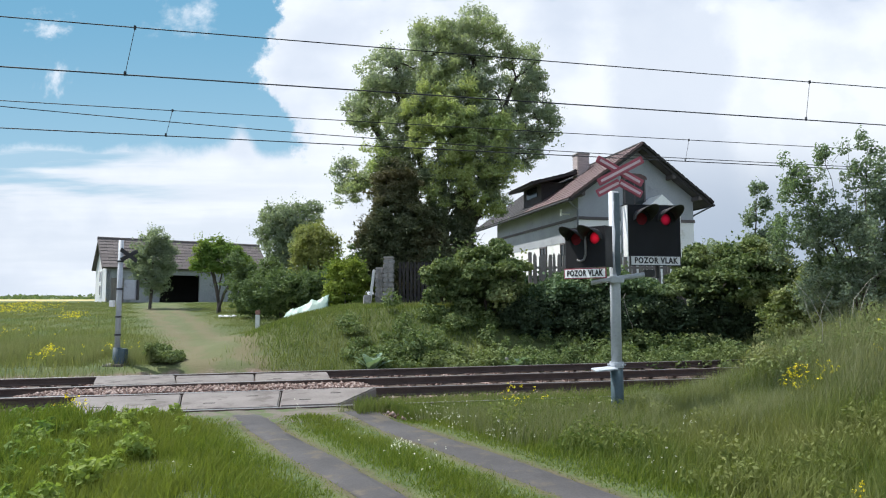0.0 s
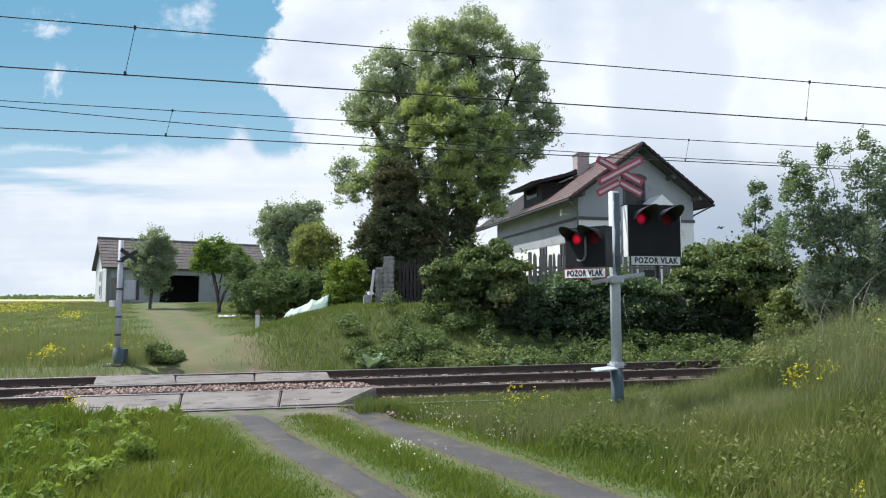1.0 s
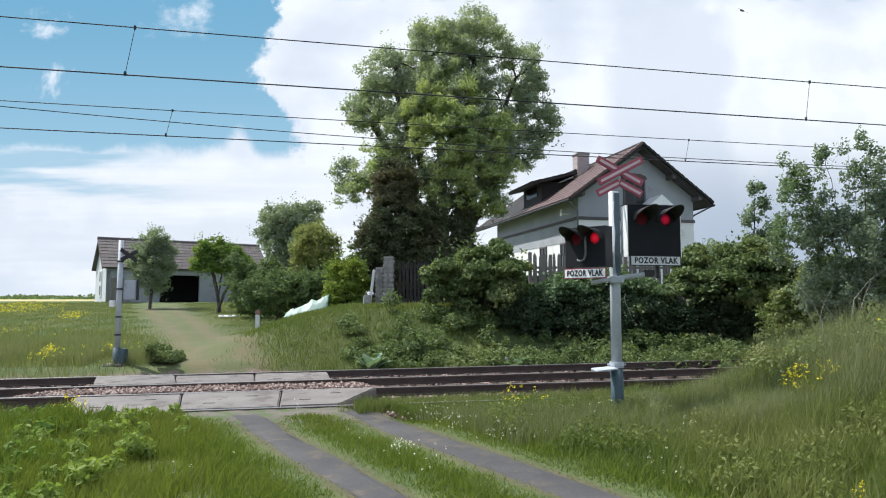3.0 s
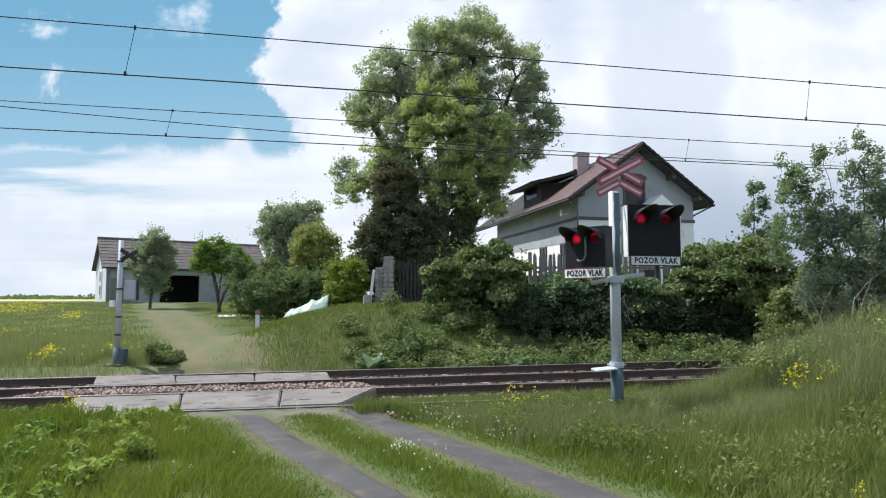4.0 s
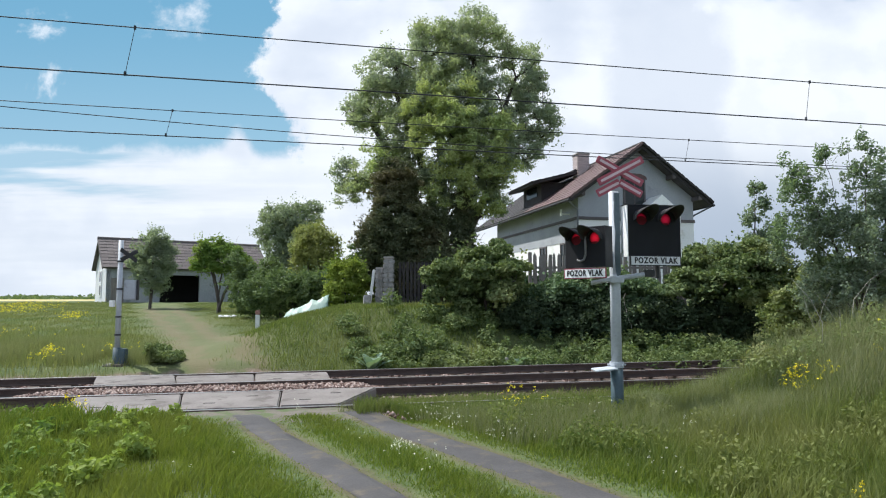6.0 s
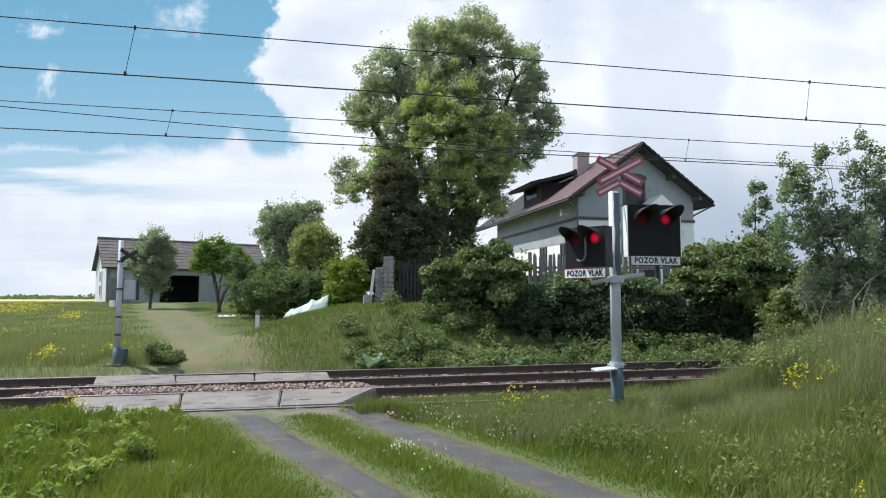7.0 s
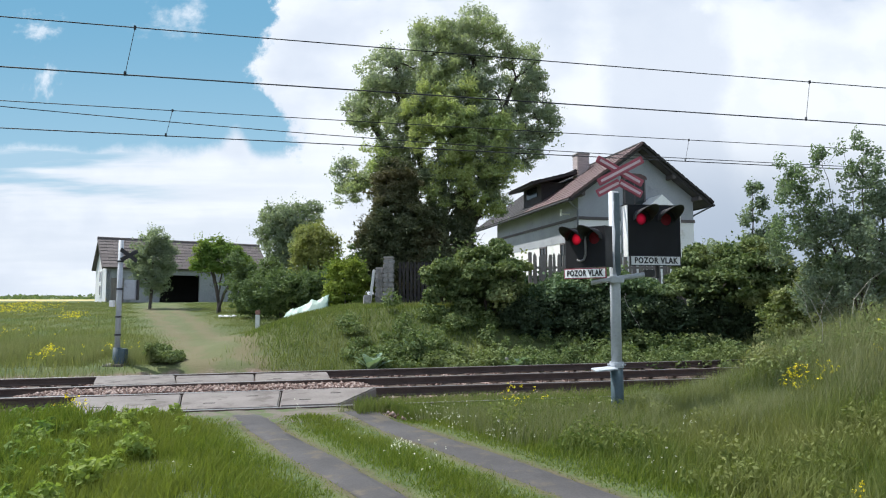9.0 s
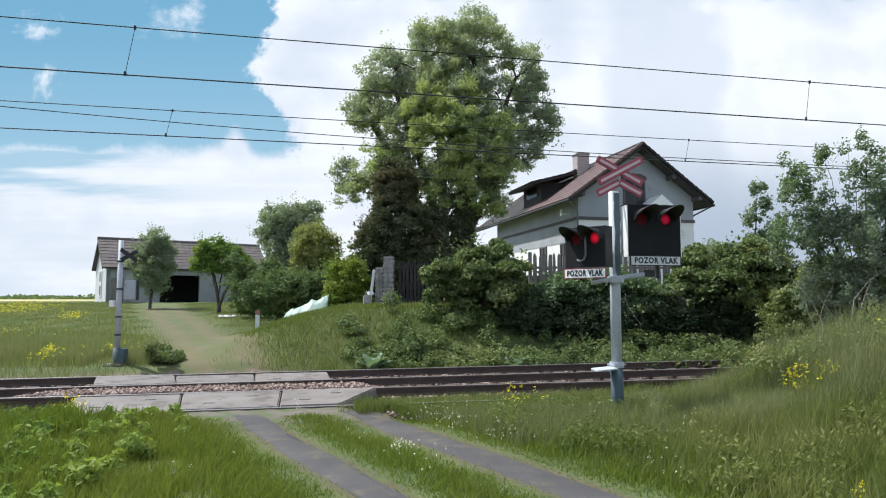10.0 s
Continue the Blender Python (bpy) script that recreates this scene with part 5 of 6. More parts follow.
def holed_face(w, h, holes, r, thick):
    """A board in x, z with round holes, its front at y = 0."""
    bm = bmesh.new()
    q = r * 1.12
    n = 24
    xs = sorted({-w / 2, w / 2, *[c + s * q for c, _ in holes for s in (-1, 1)]})
    zc = holes[0][1]
    zs = [-h / 2, zc - q, zc + q, h / 2]
    for i in range(len(xs) - 1):
        for j in range(3):
            mid = (xs[i] + xs[i + 1]) / 2
            hole = [c for c, _ in holes if abs(mid - c) < q * 0.9]
            if j == 1 and hole:
                ring, edge = [], []
                for k in range(n):
                    a = 2 * math.pi * (k + 0.5) / n
                    ca, sa = math.cos(a), math.sin(a)
                    s = q / max(abs(ca), abs(sa))
                    ring.append((hole[0] + ca * r, zc + sa * r))
                    edge.append((hole[0] + ca * s, zc + sa * s))
                for k in range(n):
                    m = (k + 1) % n
                    for y in (0, thick):
                        bm.faces.new([bm.verts.new((x, y, z)) for x, z in (ring[k], edge[k], edge[m], ring[m])])
                    bm.faces.new([bm.verts.new(v) for v in ((*ring[k][:1], 0, ring[k][1]), (ring[m][0], 0, ring[m][1]), (ring[m][0], thick, ring[m][1]), (ring[k][0], thick, ring[k][1]))])
                for sx, sz in ((1, 1), (-1, 1), (-1, -1), (1, -1)):
                    a = math.pi / 4 - math.pi / n
                    corner = (hole[0] + sx * q, zc + sz * q)
                    e1, e2 = (hole[0] + sx * q, zc + sz * q * math.tan(a)), (hole[0] + sx * q * math.tan(a), zc + sz * q)
                    bm.faces.new([bm.verts.new((x, 0, z)) for x, z in (e1, corner, e2)])
            else:
                box(bm, (xs[i + 1] - xs[i], thick, zs[j + 1] - zs[j]), pose(mid, thick / 2, (zs[j] + zs[j + 1]) / 2))
    bmesh.ops.remove_doubles(bm, verts=bm.verts, dist=0.0004)
    return bm


def hood(r, length):
    """A round visor that reaches forwards (-y), longer above than below."""
    bm = bmesh.new()
    n = 20
    rows = []
    for rr in (r, r - 0.006):
        for end in (0, 1):
            row = []
            for k in range(n + 1):
                a = math.radians(-12 + 204 * k / n)
                y = 0.0 if end == 0 else -length * (0.25 + 0.75 * max(0, math.sin(a)) ** 0.8)
                row.append(bm.verts.new((math.cos(a) * rr, y, math.sin(a) * rr + (0.02 if end else 0))))
            rows.append(row)
    for a, b in ((0, 1), (1, 3), (3, 2)):
        for k in range(n):
            bm.faces.new((rows[a][k], rows[a][k + 1], rows[b][k + 1], rows[b][k]))
    bmesh.ops.recalc_face_normals(bm, faces=bm.faces)
    return bm


SHUTTERS = []


def light_box(parent, name, at, w, h, sign_mat, sign_z, label, border):
    """Two lamps behind a black board, with hoods, shutters and a worded plate. Its front looks to -y of at."""
    b = part(name, holed_face(w, h, ((-w * 0.235, h * 0.24), (w * 0.235, h * 0.24)), 0.088, 0.02), M_BLACK, parent, label)
    b.matrix_basis = at
    part("housing", boxed((w - 0.02, 0.16, h - 0.02), pose(0, 0.121, 0), 0.01), M_DARK, b)
    for s in (-1, 1):
        part("side_plate", boxed((0.012, 0.2, h + 0.01), pose(s * (w / 2 + 0.008), 0.1, 0), 0.003), M_WHITE if border else M_HOOD, b, "white enamelled side plate" if border else "")
    part("top_plate", boxed((w + 0.03, 0.2, 0.012), pose(0, 0.1, h / 2 + 0.012), 0.003), M_HOOD, b)
    for s in (-1, 1):
        x, z = s * w * 0.235, h * 0.24
        part("hood", hood(0.138 if border else 0.128, 0.38), M_HOOD, b, smooth=True).matrix_basis = pose(x, 0, z)
        lamp = bmesh.new()
        bmesh.ops.create_cone(lamp, cap_ends=True, segments=24, radius1=0.084, radius2=0.07, depth=0.008, matrix=pose(0, 0, 0, 90, 0, 0))
        part("lamp", lamp, M_LAMP_DIM if border else M_LAMP, b, "red warning lamp").matrix_basis = pose(x, 0.034, z)
        # added disc that blanks the lamp; its red stands for the faint glow
        sh = bmesh.new()
        bmesh.ops.create_cone(sh, cap_ends=True, segments=24, radius1=0.093, radius2=0.093, depth=0.004, matrix=pose(0, 0, 0, 90, 0, 0))
        SHUTTERS.append((part("shutter", sh, M_SHUTTER, b, "added dark red disc that slides to hide the lamp"), x, z, s))
    plate = part("name_plate", boxed((w * (0.97 if border else 1.08), 0.012, 0.145), pose(0, -0.012, sign_z), 0.003), M_RED if not border else M_LETTER, b, "worded warning plate")
    part("plate_face", boxed((w * (0.93 if border else 1.035), 0.006, 0.118), pose(0, -0.02, sign_z)), sign_mat, plate)
    tm = text_mesh("POZOR VLAK", 0.116)
    tm.transform(pose(0, -0.0262, sign_z, 90, 0, 0) @ Matrix.Diagonal((w * (0.84 if border else 0.94) / max(0.01, max(v.co.x for v in tm.vertices) * 2), 1.0, 1, 1)))
    tm.materials.clear()
    part("lettering", tm, M_LETTER, plate, "POZOR VLAK in black capitals")
    if not border:
        # bent pale strip that stands in for sunlight on a hood's inner rim
        hook = np.array([(0.02, -0.03, 0.16), (0.03, -0.035, 0.02), (0.03, -0.035, -0.1), (0.0, -0.035, -0.17), (-0.06, -0.035, -0.19), (-0.11, -0.035, -0.17)])
        part("hood_glint_strip", fast_mesh("hood_glint_strip", *tube(hook, np.full(6, 0.016), 8)), M_HOOD_PALE, b, "pale bent strip for the sunlit inner rim of the hood", smooth=True)
    return b


def build_near_signal():
    x, y = 2.46, 9.3
    z0 = float(ground_height(x, y))
    s = thing("crossing_signal", "grey level crossing signal post with cross and red lamps", "crossing signal", at=pose(x, y, z0))
    part("post", rodded((0, 0, 0.5), (0, 0, 3.2 - z0), 0.075, 0.072, 20), M_GREY_PAINT, s, smooth=True)
    part("base", rodded((0, 0, -0.2), (0, 0, 0.72), 0.088, 0.088, 20), M_BASE, s, "blue-grey base sleeve", smooth=True)
    col = bmesh.new()
    rod(col, (0, 0, 0.68), (0, 0, 0.76), 0.1, n=20)
    for a in range(6):
        c, q = math.cos(a * 1.047), math.sin(a * 1.047)
        rod(col, (c * 0.1, q * 0.1, 0.72), (c * 0.13, q * 0.13, 0.72), 0.014, n=6)
    part("collar", col, M_GREY_PAINT, s)
    patch = prism([(0.0, 1.95), (0.05, 2.0), (0.055, 3.12 - z0 + 0.05), (-0.02, 3.12 - z0 + 0.05), (-0.03, 2.75), (-0.012, 2.6), (-0.03, 2.3), (-0.02, 2.05)], 0.002, pose(0.012, -0.0775, 0))
    part("bare_patch", patch, M_PEELED, s, "dark patch of peeled paint")
    # small tilted plate near the foot
    part("foot_plate", boxed((0.32, 0.2, 0.02), pose(-0.2, -0.1, 0.67, 5, -5, 10), 0.004), M_GREY_PAINT, s, "pale tilted foot plate")
    # bracket tubes
    br = part("bracket", rod(rodded((-0.36, -0.1, 1.88 - z0), (0.05, -0.09, 1.95 - z0), 0.03), (0.0, -0.1, 1.945 - z0), (0.4, -0.06, 2.0 - z0), 0.034), M_GREY_PAINT, s, "grey tube bracket")
    part("clamp", boxed((0.2, 0.22, 0.09), pose(0, -0.02, 1.93 - z0), 0.01), M_GREY_PAINT, br)
    part("end_block", boxed((0.16, 0.1, 0.1), pose(0.47, -0.04, 2.02 - z0, 0, 0, 8), 0.01), M_HOOD, br)
    part("stay", rodded((0.62, 0.05, 1.95 - z0), (0.62, 0.05, 2.2 - z0), 0.03), M_HOOD, br)
    light_box(s, "light_box", pose(-0.47, -0.22, 2.37 - z0, 0, 0, -42), 0.61, 0.55, M_WHITE, -0.36, "black lamp board with two hooded red lamps", False)
    # this plate's white is greyed in colour because its face is turned from the sun
    light_box(s, "light_box", pose(0.53, -0.16, 2.61 - z0, 0, 0, 11), 0.8, 0.72, M_GREYWHITE, -0.42, "black lamp board with two hooded lamps and white sides", True)
    for a, b in (((-0.3, -0.1, 2.3 - z0), (-0.02, 0, 2.3 - z0)), ((0.02, 0, 2.6 - z0), (0.3, -0.1, 2.6 - z0))):
        part("arm", rodded(a, b, 0.035), M_GREY_PAINT, s)
    # the cross and the half cross below it
    for k, (cz, arms) in enumerate(((3.47, (28, -28)), (3.27, (0,)))):
        c = thing("warning_cross" if k == 0 else "half_cross")
        c.parent = s
        c["label"] = "faded red and white crossing boards"
        c.matrix_basis = pose(0.075, -0.1, cz + 0.01 - z0, 0, 0, 6)
        if k == 0:
            for j, a in enumerate(arms):
                part("board", boxed((0.76, 0.022, 0.112), pose(0, -0.024 * j, 0, 0, a, 0), 0.01), M_RED, c)
                part("stripe", boxed((0.66, 0.006, 0.036), pose(0, -0.024 * j - 0.0135, 0, 0, a, 0)), M_PINK, c)
        else:
            for sg in (-1, 1):
                part("board", boxed((0.38, 0.022, 0.112), pose(sg * 0.165, 0.03 + 0.002 * sg, -0.04, 0, sg * 28, 0), 0.008), M_RED, c)
                part("stripe", boxed((0.33, 0.006, 0.036), pose(sg * 0.16, 0.0155 + 0.002 * sg, -0.04, 0, sg * 28, 0)), M_PINK, c)


build_near_signal()


def build_far_signal():
    x, y = -8.2, 16.5
    z0 = float(ground_height(x, y))
    s = thing("crossing_signal", "grey crossing signal post seen from its back", "crossing signal", at=pose(x, y, z0))
    part("post", rodded((0, 0, 0.3), (0, 0, 3.15 - z0), 0.066, 0.06, 18), M_GREY_PAINT, s, smooth=True)
    part("base", rodded((0, 0, -0.2), (0, 0, 0.45), 0.1, 0.1, 18), M_BASE, s, smooth=True)
    part("base_box", boxed((0.2, 0.2, 0.4), pose(0.13, 0.02, 0.22), 0.02), M_BASE, s, "dark base box")
    part("foundation", boxed((0.5, 0.5, 0.14), pose(0, 0, -0.02), 0.03), M_SLAB, s, "concrete foundation")
    for z in (0.75, 1.2, 1.9, 2.6):
        part("collar", rodded((0, 0, z), (0, 0, z + 0.04), 0.083, n=18), M_HOOD, s)
    part("light_box_back", boxed((0.3, 0.14, 0.5), pose(0.2, 0.16, 1.9, 0, 0, 14), 0.02), M_GREY_PAINT, s, "grey back of the lamp box")
    part("box_edge", boxed((0.04, 0.2, 0.52), pose(0.37, 0.2, 1.9, 0, 0, 14), 0.01), M_HOOD, s)
    part("small_box", boxed((0.12, 0.1, 0.16), pose(-0.12, -0.1, 1.55), 0.01), M_WHITE, s, "small pale junction box")
    for k in (0, 1):
        part("cross_board", boxed((0.62, 0.02, 0.11), pose(0.17, 0.08 + 0.022 * k, 2.78, 0, 26 - 52 * k, 72), 0.008), M_HOOD, s, "dark back of the crossing board")


build_far_signal()


# ---------------------------------------------------------------- overhead line
def build_wires():
    def wire(name, label, p, z_of, r):
        us = np.linspace(-70, 110, 181)
        path = np.array([track(u, p, z_of(u)) for u in us])
        tagged(part(name, fast_mesh(name, *tube(path, np.full(len(us), r), 6)), M_WIRE, None, smooth=True), label, "wire", "overhead line")

    for p, zc, sag0, drops in ((10.8, 5.17, 5.94, ((-2.82, 0), (9.6, 0))), (14.8, 5.18, 5.74, ((-3.0, 0), (9.5, 0)))):
        def mess(u, zc=zc, sag0=sag0):
            return sag0 + 0.00012 * (u - 5) ** 2
        wire("contact_wire", "dark overhead contact wire above the track", p, lambda u, zc=zc: zc, 0.011)
        wire("carrier_wire", "dark carrying cable above the contact wire", p, mess, 0.009)
        if p > 14:
            wire("carrier_wire", "thin auxiliary cable close to the contact wire", p - 0.05, lambda u: 5.24 + 0.37 * (abs(12 - u) / 18) ** 2.3 if u > -30 else 6.6, 0.009)
        for u, _ in drops:
            d = thing("dropper", "thin dropper wire with clamps between the cables", "wire", "droppers")
            part("strand", rodded(track(u, p, zc), track(u + 0.12, p, mess(u)), 0.005, n=6), M_WIRE, d)
            part("clamp", boxed((0.03, 0.03, 0.07), Matrix.Translation(track(u, p, zc + 0.02))), M_WIRE, d)
            part("clamp", boxed((0.03, 0.03, 0.06), Matrix.Translation(track(u + 0.12, p, mess(u)))), M_WIRE, d)


build_wires()


# ---------------------------------------------------------------- small things beyond the tracks
def build_small():
    r = np.random.default_rng(71)
    # gate pillars of stone
    for x, y, w, hh, lab in ((-2.0, 24.0, 0.34, 1.78, "grey stone gate pillar"), (-2.36, 24.2, 0.26, 1.4, "lower grey gate pillar with a pale leaning board")):
        z = float(ground_height(x, y))
        g = thing("gate_pillar", lab, "gate pillar", "gate pillars", at=pose(x, y, z))
        part("core", boxed((w * 0.86, w * 0.86, hh), pose(0, 0, hh / 2 - 0.05)), M_MORTAR, g)
        for j in range(int(hh / 0.17)):
            for i in range(2):
                for f in range(4):
                    sw = w / 2 * r.uniform(0.85, 1.1)
                    m = Matrix.Rotation(f * math.pi / 2, 4, "Z") @ pose((i - 0.5) * w * 0.5 + r.normal(0, 0.01), -w / 2 + 0.02 * r.random(), 0.08 + j * 0.17, 0, r.normal(0, 4), 0)
                    part("stone", boxed((sw, 0.07, 0.155), m, 0.02), M_ROCK, g)
        part("cap", boxed((w * 1.1, w * 1.1, 0.07), pose(0, 0, hh - 0.02), 0.015), M_MORTAR, g)
    z = float(ground_height(-2.7, 24.1))
    tagged(part("leaning_board", boxed((0.1, 0.12, 1.35), pose(-2.62, 23.95, z + 0.66, 0, 7, 0), 0.02), M_GREYWHITE), "pale weathered board leaning on the pillar", "board")
    tagged(part("stone_block", boxed((0.26, 0.3, 0.42), pose(-2.78, 23.9, z + 0.19, 0, 0, 12), 0.03), M_ROCK), "grey stone block beside the pillar", "stone")
    # dark wooden gate
    z = float(ground_height(-1.0, 24.2))
    gate = thing("wooden_gate", "dark wooden slatted gate in the shade", "gate", at=pose(-1.7, 24.2, z))
    for i in range(11):
        part("slat", boxed((0.1, 0.03, 1.5), pose(0.1 + i * 0.14, 0, 0.82), 0.006), M_DARKWOOD, gate)
    for zz in (0.35, 1.3):
        part("rail", boxed((1.6, 0.04, 0.09), pose(0.8, 0.036, zz), 0.006), M_DARKWOOD, gate)
    # picket fence behind the shrubs
    fe = thing("picket_fence", "grey weathered wooden picket fence behind the shrubs", "fence", at=pose(3.05, 22.6, 1.4))
    picket = bpy.data.meshes.new("picket")
    bm = prism([(-0.045, 0), (0.045, 0), (0.045, 1.75), (0, 1.85), (-0.045, 1.75)], 0.025)
    bm.to_mesh(picket)
    bm.free()
    for i in range(52):
        k = part("picket", picket, M_WOOD, fe)
        k.matrix_basis = pose(i * 0.105, 0.02 * math.sin(i * 3.1), 0.03 * math.sin(i * 1.7), 0, 1.5 * math.sin(i * 2.3), 0)
    for zz in (0.4, 1.35):
        part("rail", boxed((5.5, 0.05, 0.08), pose(2.65, 0.06, zz), 0.006), M_WOOD, fe)
    for i in range(3):
        part("post", boxed((0.12, 0.12, 2.0), pose(i * 2.6, 0.15, 0.9), 0.01), M_WOOD, fe)
    # tarpaulin heap
    n, k = 26, 13
    v, f = [], []
    for i in range(n):
        for j in range(k):
            a, b = i / (n - 1), j / (k - 1) * 2 - 1
            hh = (0.12 + 0.7 * a ** 0.9) * (1 - abs(b) ** 1.6) + 0.13 * noise.noise(Vector((i * 0.35, j * 0.6, 3.0))) * (1 - b * b)
            v.append((a * 1.55 - 0.7 + 0.12 * noise.noise(Vector((j * 0.9, i * 0.5, 7.0))), b * 0.45, hh * 1.0 - 0.06))
    for i in range(n - 1):
        for j in range(k - 1):
            f.append((i * k + j, i * k + j + 1, (i + 1) * k + j + 1, (i + 1) * k + j))
    t = part("tarpaulin_heap", fast_mesh("tarpaulin_heap", v, f), M_TARP)
    t.matrix_basis = pose(-5.2, 24.6, float(ground_height(-5.2, 24.6)) + 0.02, 0, 0, 4)
    sol = t.modifiers.new("thickness", "SOLIDIFY")
    sol.thickness = 0.02
    tagged(t, "pale green tarpaulin over a heap by the lane", "tarpaulin")
    # marker post
    x, y = -6.75, 23.8
    z = float(ground_height(x, y))
    mk = thing("marker_post", "short white and red boundary post beside the lane", "marker post", at=pose(x, y, z))
    part("shaft", boxed((0.14, 0.14, 0.62), pose(0, 0, 0.28), 0.015), M_GREYWHITE, mk)
    part("head", boxed((0.15, 0.15, 0.16), pose(0, 0, 0.66), 0.02), M_RUST, mk, "faded red head")
    # pale stones under the fruit tree
    for i in range(4):
        bm = bmesh.new()
        bmesh.ops.create_icosphere(bm, subdivisions=2, radius=0.17)
        for w in bm.verts:
            w.co *= 0.8 + 0.35 * noise.noise(w.co * 4 + Vector((i * 3, 0, 0)))
            w.co.z *= 0.7
        x, y = -11.6 + i * 0.22, 34 + 0.2 * (i % 2)
        st = part("pale_stone", bm, M_GREYWHITE)
        st.matrix_basis = pose(x, y, float(ground_height(x, y)) + 0.07)
        tagged(st, "pale rounded stone in the grass", "stone", "stones under the tree")
    # dead snag by the far track
    tagged(part("broken_stake", boxed((0.09, 0.07, 0.4), pose(1.75, 17.4, float(ground_height(1.75, 17.4)) + 0.18, 0, -24, 0), 0.01), M_PALEBARK), "short pale broken stake beside the track", "stake")
    # far woods on the horizon
    n = 9000
    x, y = r.uniform(-1600, 900, n), r.uniform(1200, 1400, n)
    pos = np.stack([x, y, 1.0 + r.random(n) ** 0.6 * (9 + 4 * np.sin(x * 0.01) + 3 * np.sin(x * 0.037))], 1)
    tagged(part("far_woods", leaf_mesh("far_woods", pos, 6.0, r, 0.3, 1.2), L_LILAC), "dark wooded skyline beyond the fields", "woods", kind="stuff")


build_small()


# ---------------------------------------------------------------- sky
def cloud_material():
    m, nt, p = nodes_of("drifting_clouds")
    co = nt.nodes.new("ShaderNodeTexCoord").outputs["Object"]
    sep = nt.nodes.new("ShaderNodeSeparateXYZ")
    nt.links.new(co, sep.inputs[0])
    a, b = sep.outputs[0], sep.outputs[2]
    big = noise_of(nt, 5.0, 8, co, rough=0.6)
    fine = noise_of(nt, 16.0, 8, co, rough=0.68)
    wob = math_of(nt, "ADD", math_of(nt, "MULTIPLY", math_of(nt, "SUBTRACT", big, 0.5), 0.16), math_of(nt, "MULTIPLY", math_of(nt, "SUBTRACT", fine, 0.5), 0.16))
    vor = nt.nodes.new("ShaderNodeTexVoronoi")
    vor.feature, vor.inputs["Scale"].default_value = "SMOOTH_F1", 11.0
    nt.links.new(co, vor.inputs["Vector"])
    wob = math_of(nt, "ADD", wob, math_of(nt, "MULTIPLY", math_of(nt, "SUBTRACT", vor.outputs["Distance"], 0.4), 0.09))
    # the gap of blue: to one side of the towering cloud and above the low bank
    def swell(v, at, wide, high):
        q = math_of(nt, "DIVIDE", math_of(nt, "SUBTRACT", v, at), wide)
        return math_of(nt, "MULTIPLY", math_of(nt, "EXPONENT", math_of(nt, "MULTIPLY", math_of(nt, "MULTIPLY", q, q), -1.0)), high)
    left = math_of(nt, "SUBTRACT", math_of(nt, "SUBTRACT", -0.235, a), math_of(nt, "ADD", swell(b, 0.37, 0.045, 0.055), swell(b, 0.5, 0.06, 0.02)))
    above = math_of(nt, "SUBTRACT", math_of(nt, "SUBTRACT", b, 0.222), swell(a, -0.315, 0.022, 0.035))
    gap = math_of(nt, "MINIMUM", math_of(nt, "ADD", left, wob), math_of(nt, "ADD", above, math_of(nt, "MULTIPLY", wob, 0.28)))
    blue = ramp_of(nt, gap, -0.01, 0.02)
    # thin streaks of blue in the low bank
    streak = noise_of(nt, 3.0, 5, co, stretch=(0.7, 1, 6.5))
    low = math_of(nt, "MULTIPLY", ramp_of(nt, math_of(nt, "SUBTRACT", -0.34, a), 0.0, 0.2), ramp_of(nt, b, 0.09, 0.17))
    blue = math_of(nt, "MAXIMUM", blue, math_of(nt, "MULTIPLY", math_of(nt, "MULTIPLY", ramp_of(nt, streak, 0.47, 0.63), low), 0.85))
    top = math_of(nt, "MULTIPLY", ramp_of(nt, b, 0.468, 0.49), ramp_of(nt, noise_of(nt, 7.0, 4, co), 0.52, 0.6))
    blue = math_of(nt, "MAXIMUM", blue, top)
    # shaded bellies of the clouds
    belly = noise_of(nt, 3.4, 7, co, rough=0.5, stretch=(1, 1, 1.5))
    grey = mix_colour(nt, ramp_of(nt, belly, 0.45, 0.66), (0.98, 1.0, 1.03), (0.74, 0.79, 0.88))
    lump = noise_of(nt, 7.5, 8, co, rough=0.55, stretch=(1, 1, 1.3))
    grey = mix_colour(nt, math_of(nt, "MULTIPLY", ramp_of(nt, lump, 0.5, 0.6), 0.3), grey, (0.8, 0.84, 0.92))
    hollow = math_of(nt, "ADD", swell(a, 0.36, 0.13, 1.0), math_of(nt, "MULTIPLY", wob, 2.2))
    hollow = math_of(nt, "MULTIPLY", ramp_of(nt, hollow, 0.45, 0.75), ramp_of(nt, math_of(nt, "ADD", b, wob), 0.02, 0.1))
    hollow = math_of(nt, "MULTIPLY", hollow, math_of(nt, "SUBTRACT", 1.0, ramp_of(nt, math_of(nt, "ADD", b, wob), 0.44, 0.5)))
    grey = mix_colour(nt, math_of(nt, "MULTIPLY", hollow, 0.7), grey, (0.72, 0.77, 0.86))
    dull = math_of(nt, "MULTIPLY", ramp_of(nt, a, 0.05, 0.4), math_of(nt, "SUBTRACT", 1.0, ramp_of(nt, b, 0.1, 0.3)))
    cloud = mix_colour(nt, math_of(nt, "MULTIPLY", dull, 0.85), grey, (0.43, 0.5, 0.6))
    bank = math_of(nt, "MULTIPLY", math_of(nt, "SUBTRACT", 1.0, ramp_of(nt, a, -0.3, 0.0)), math_of(nt, "SUBTRACT", 1.0, ramp_of(nt, b, 0.14, 0.28)))
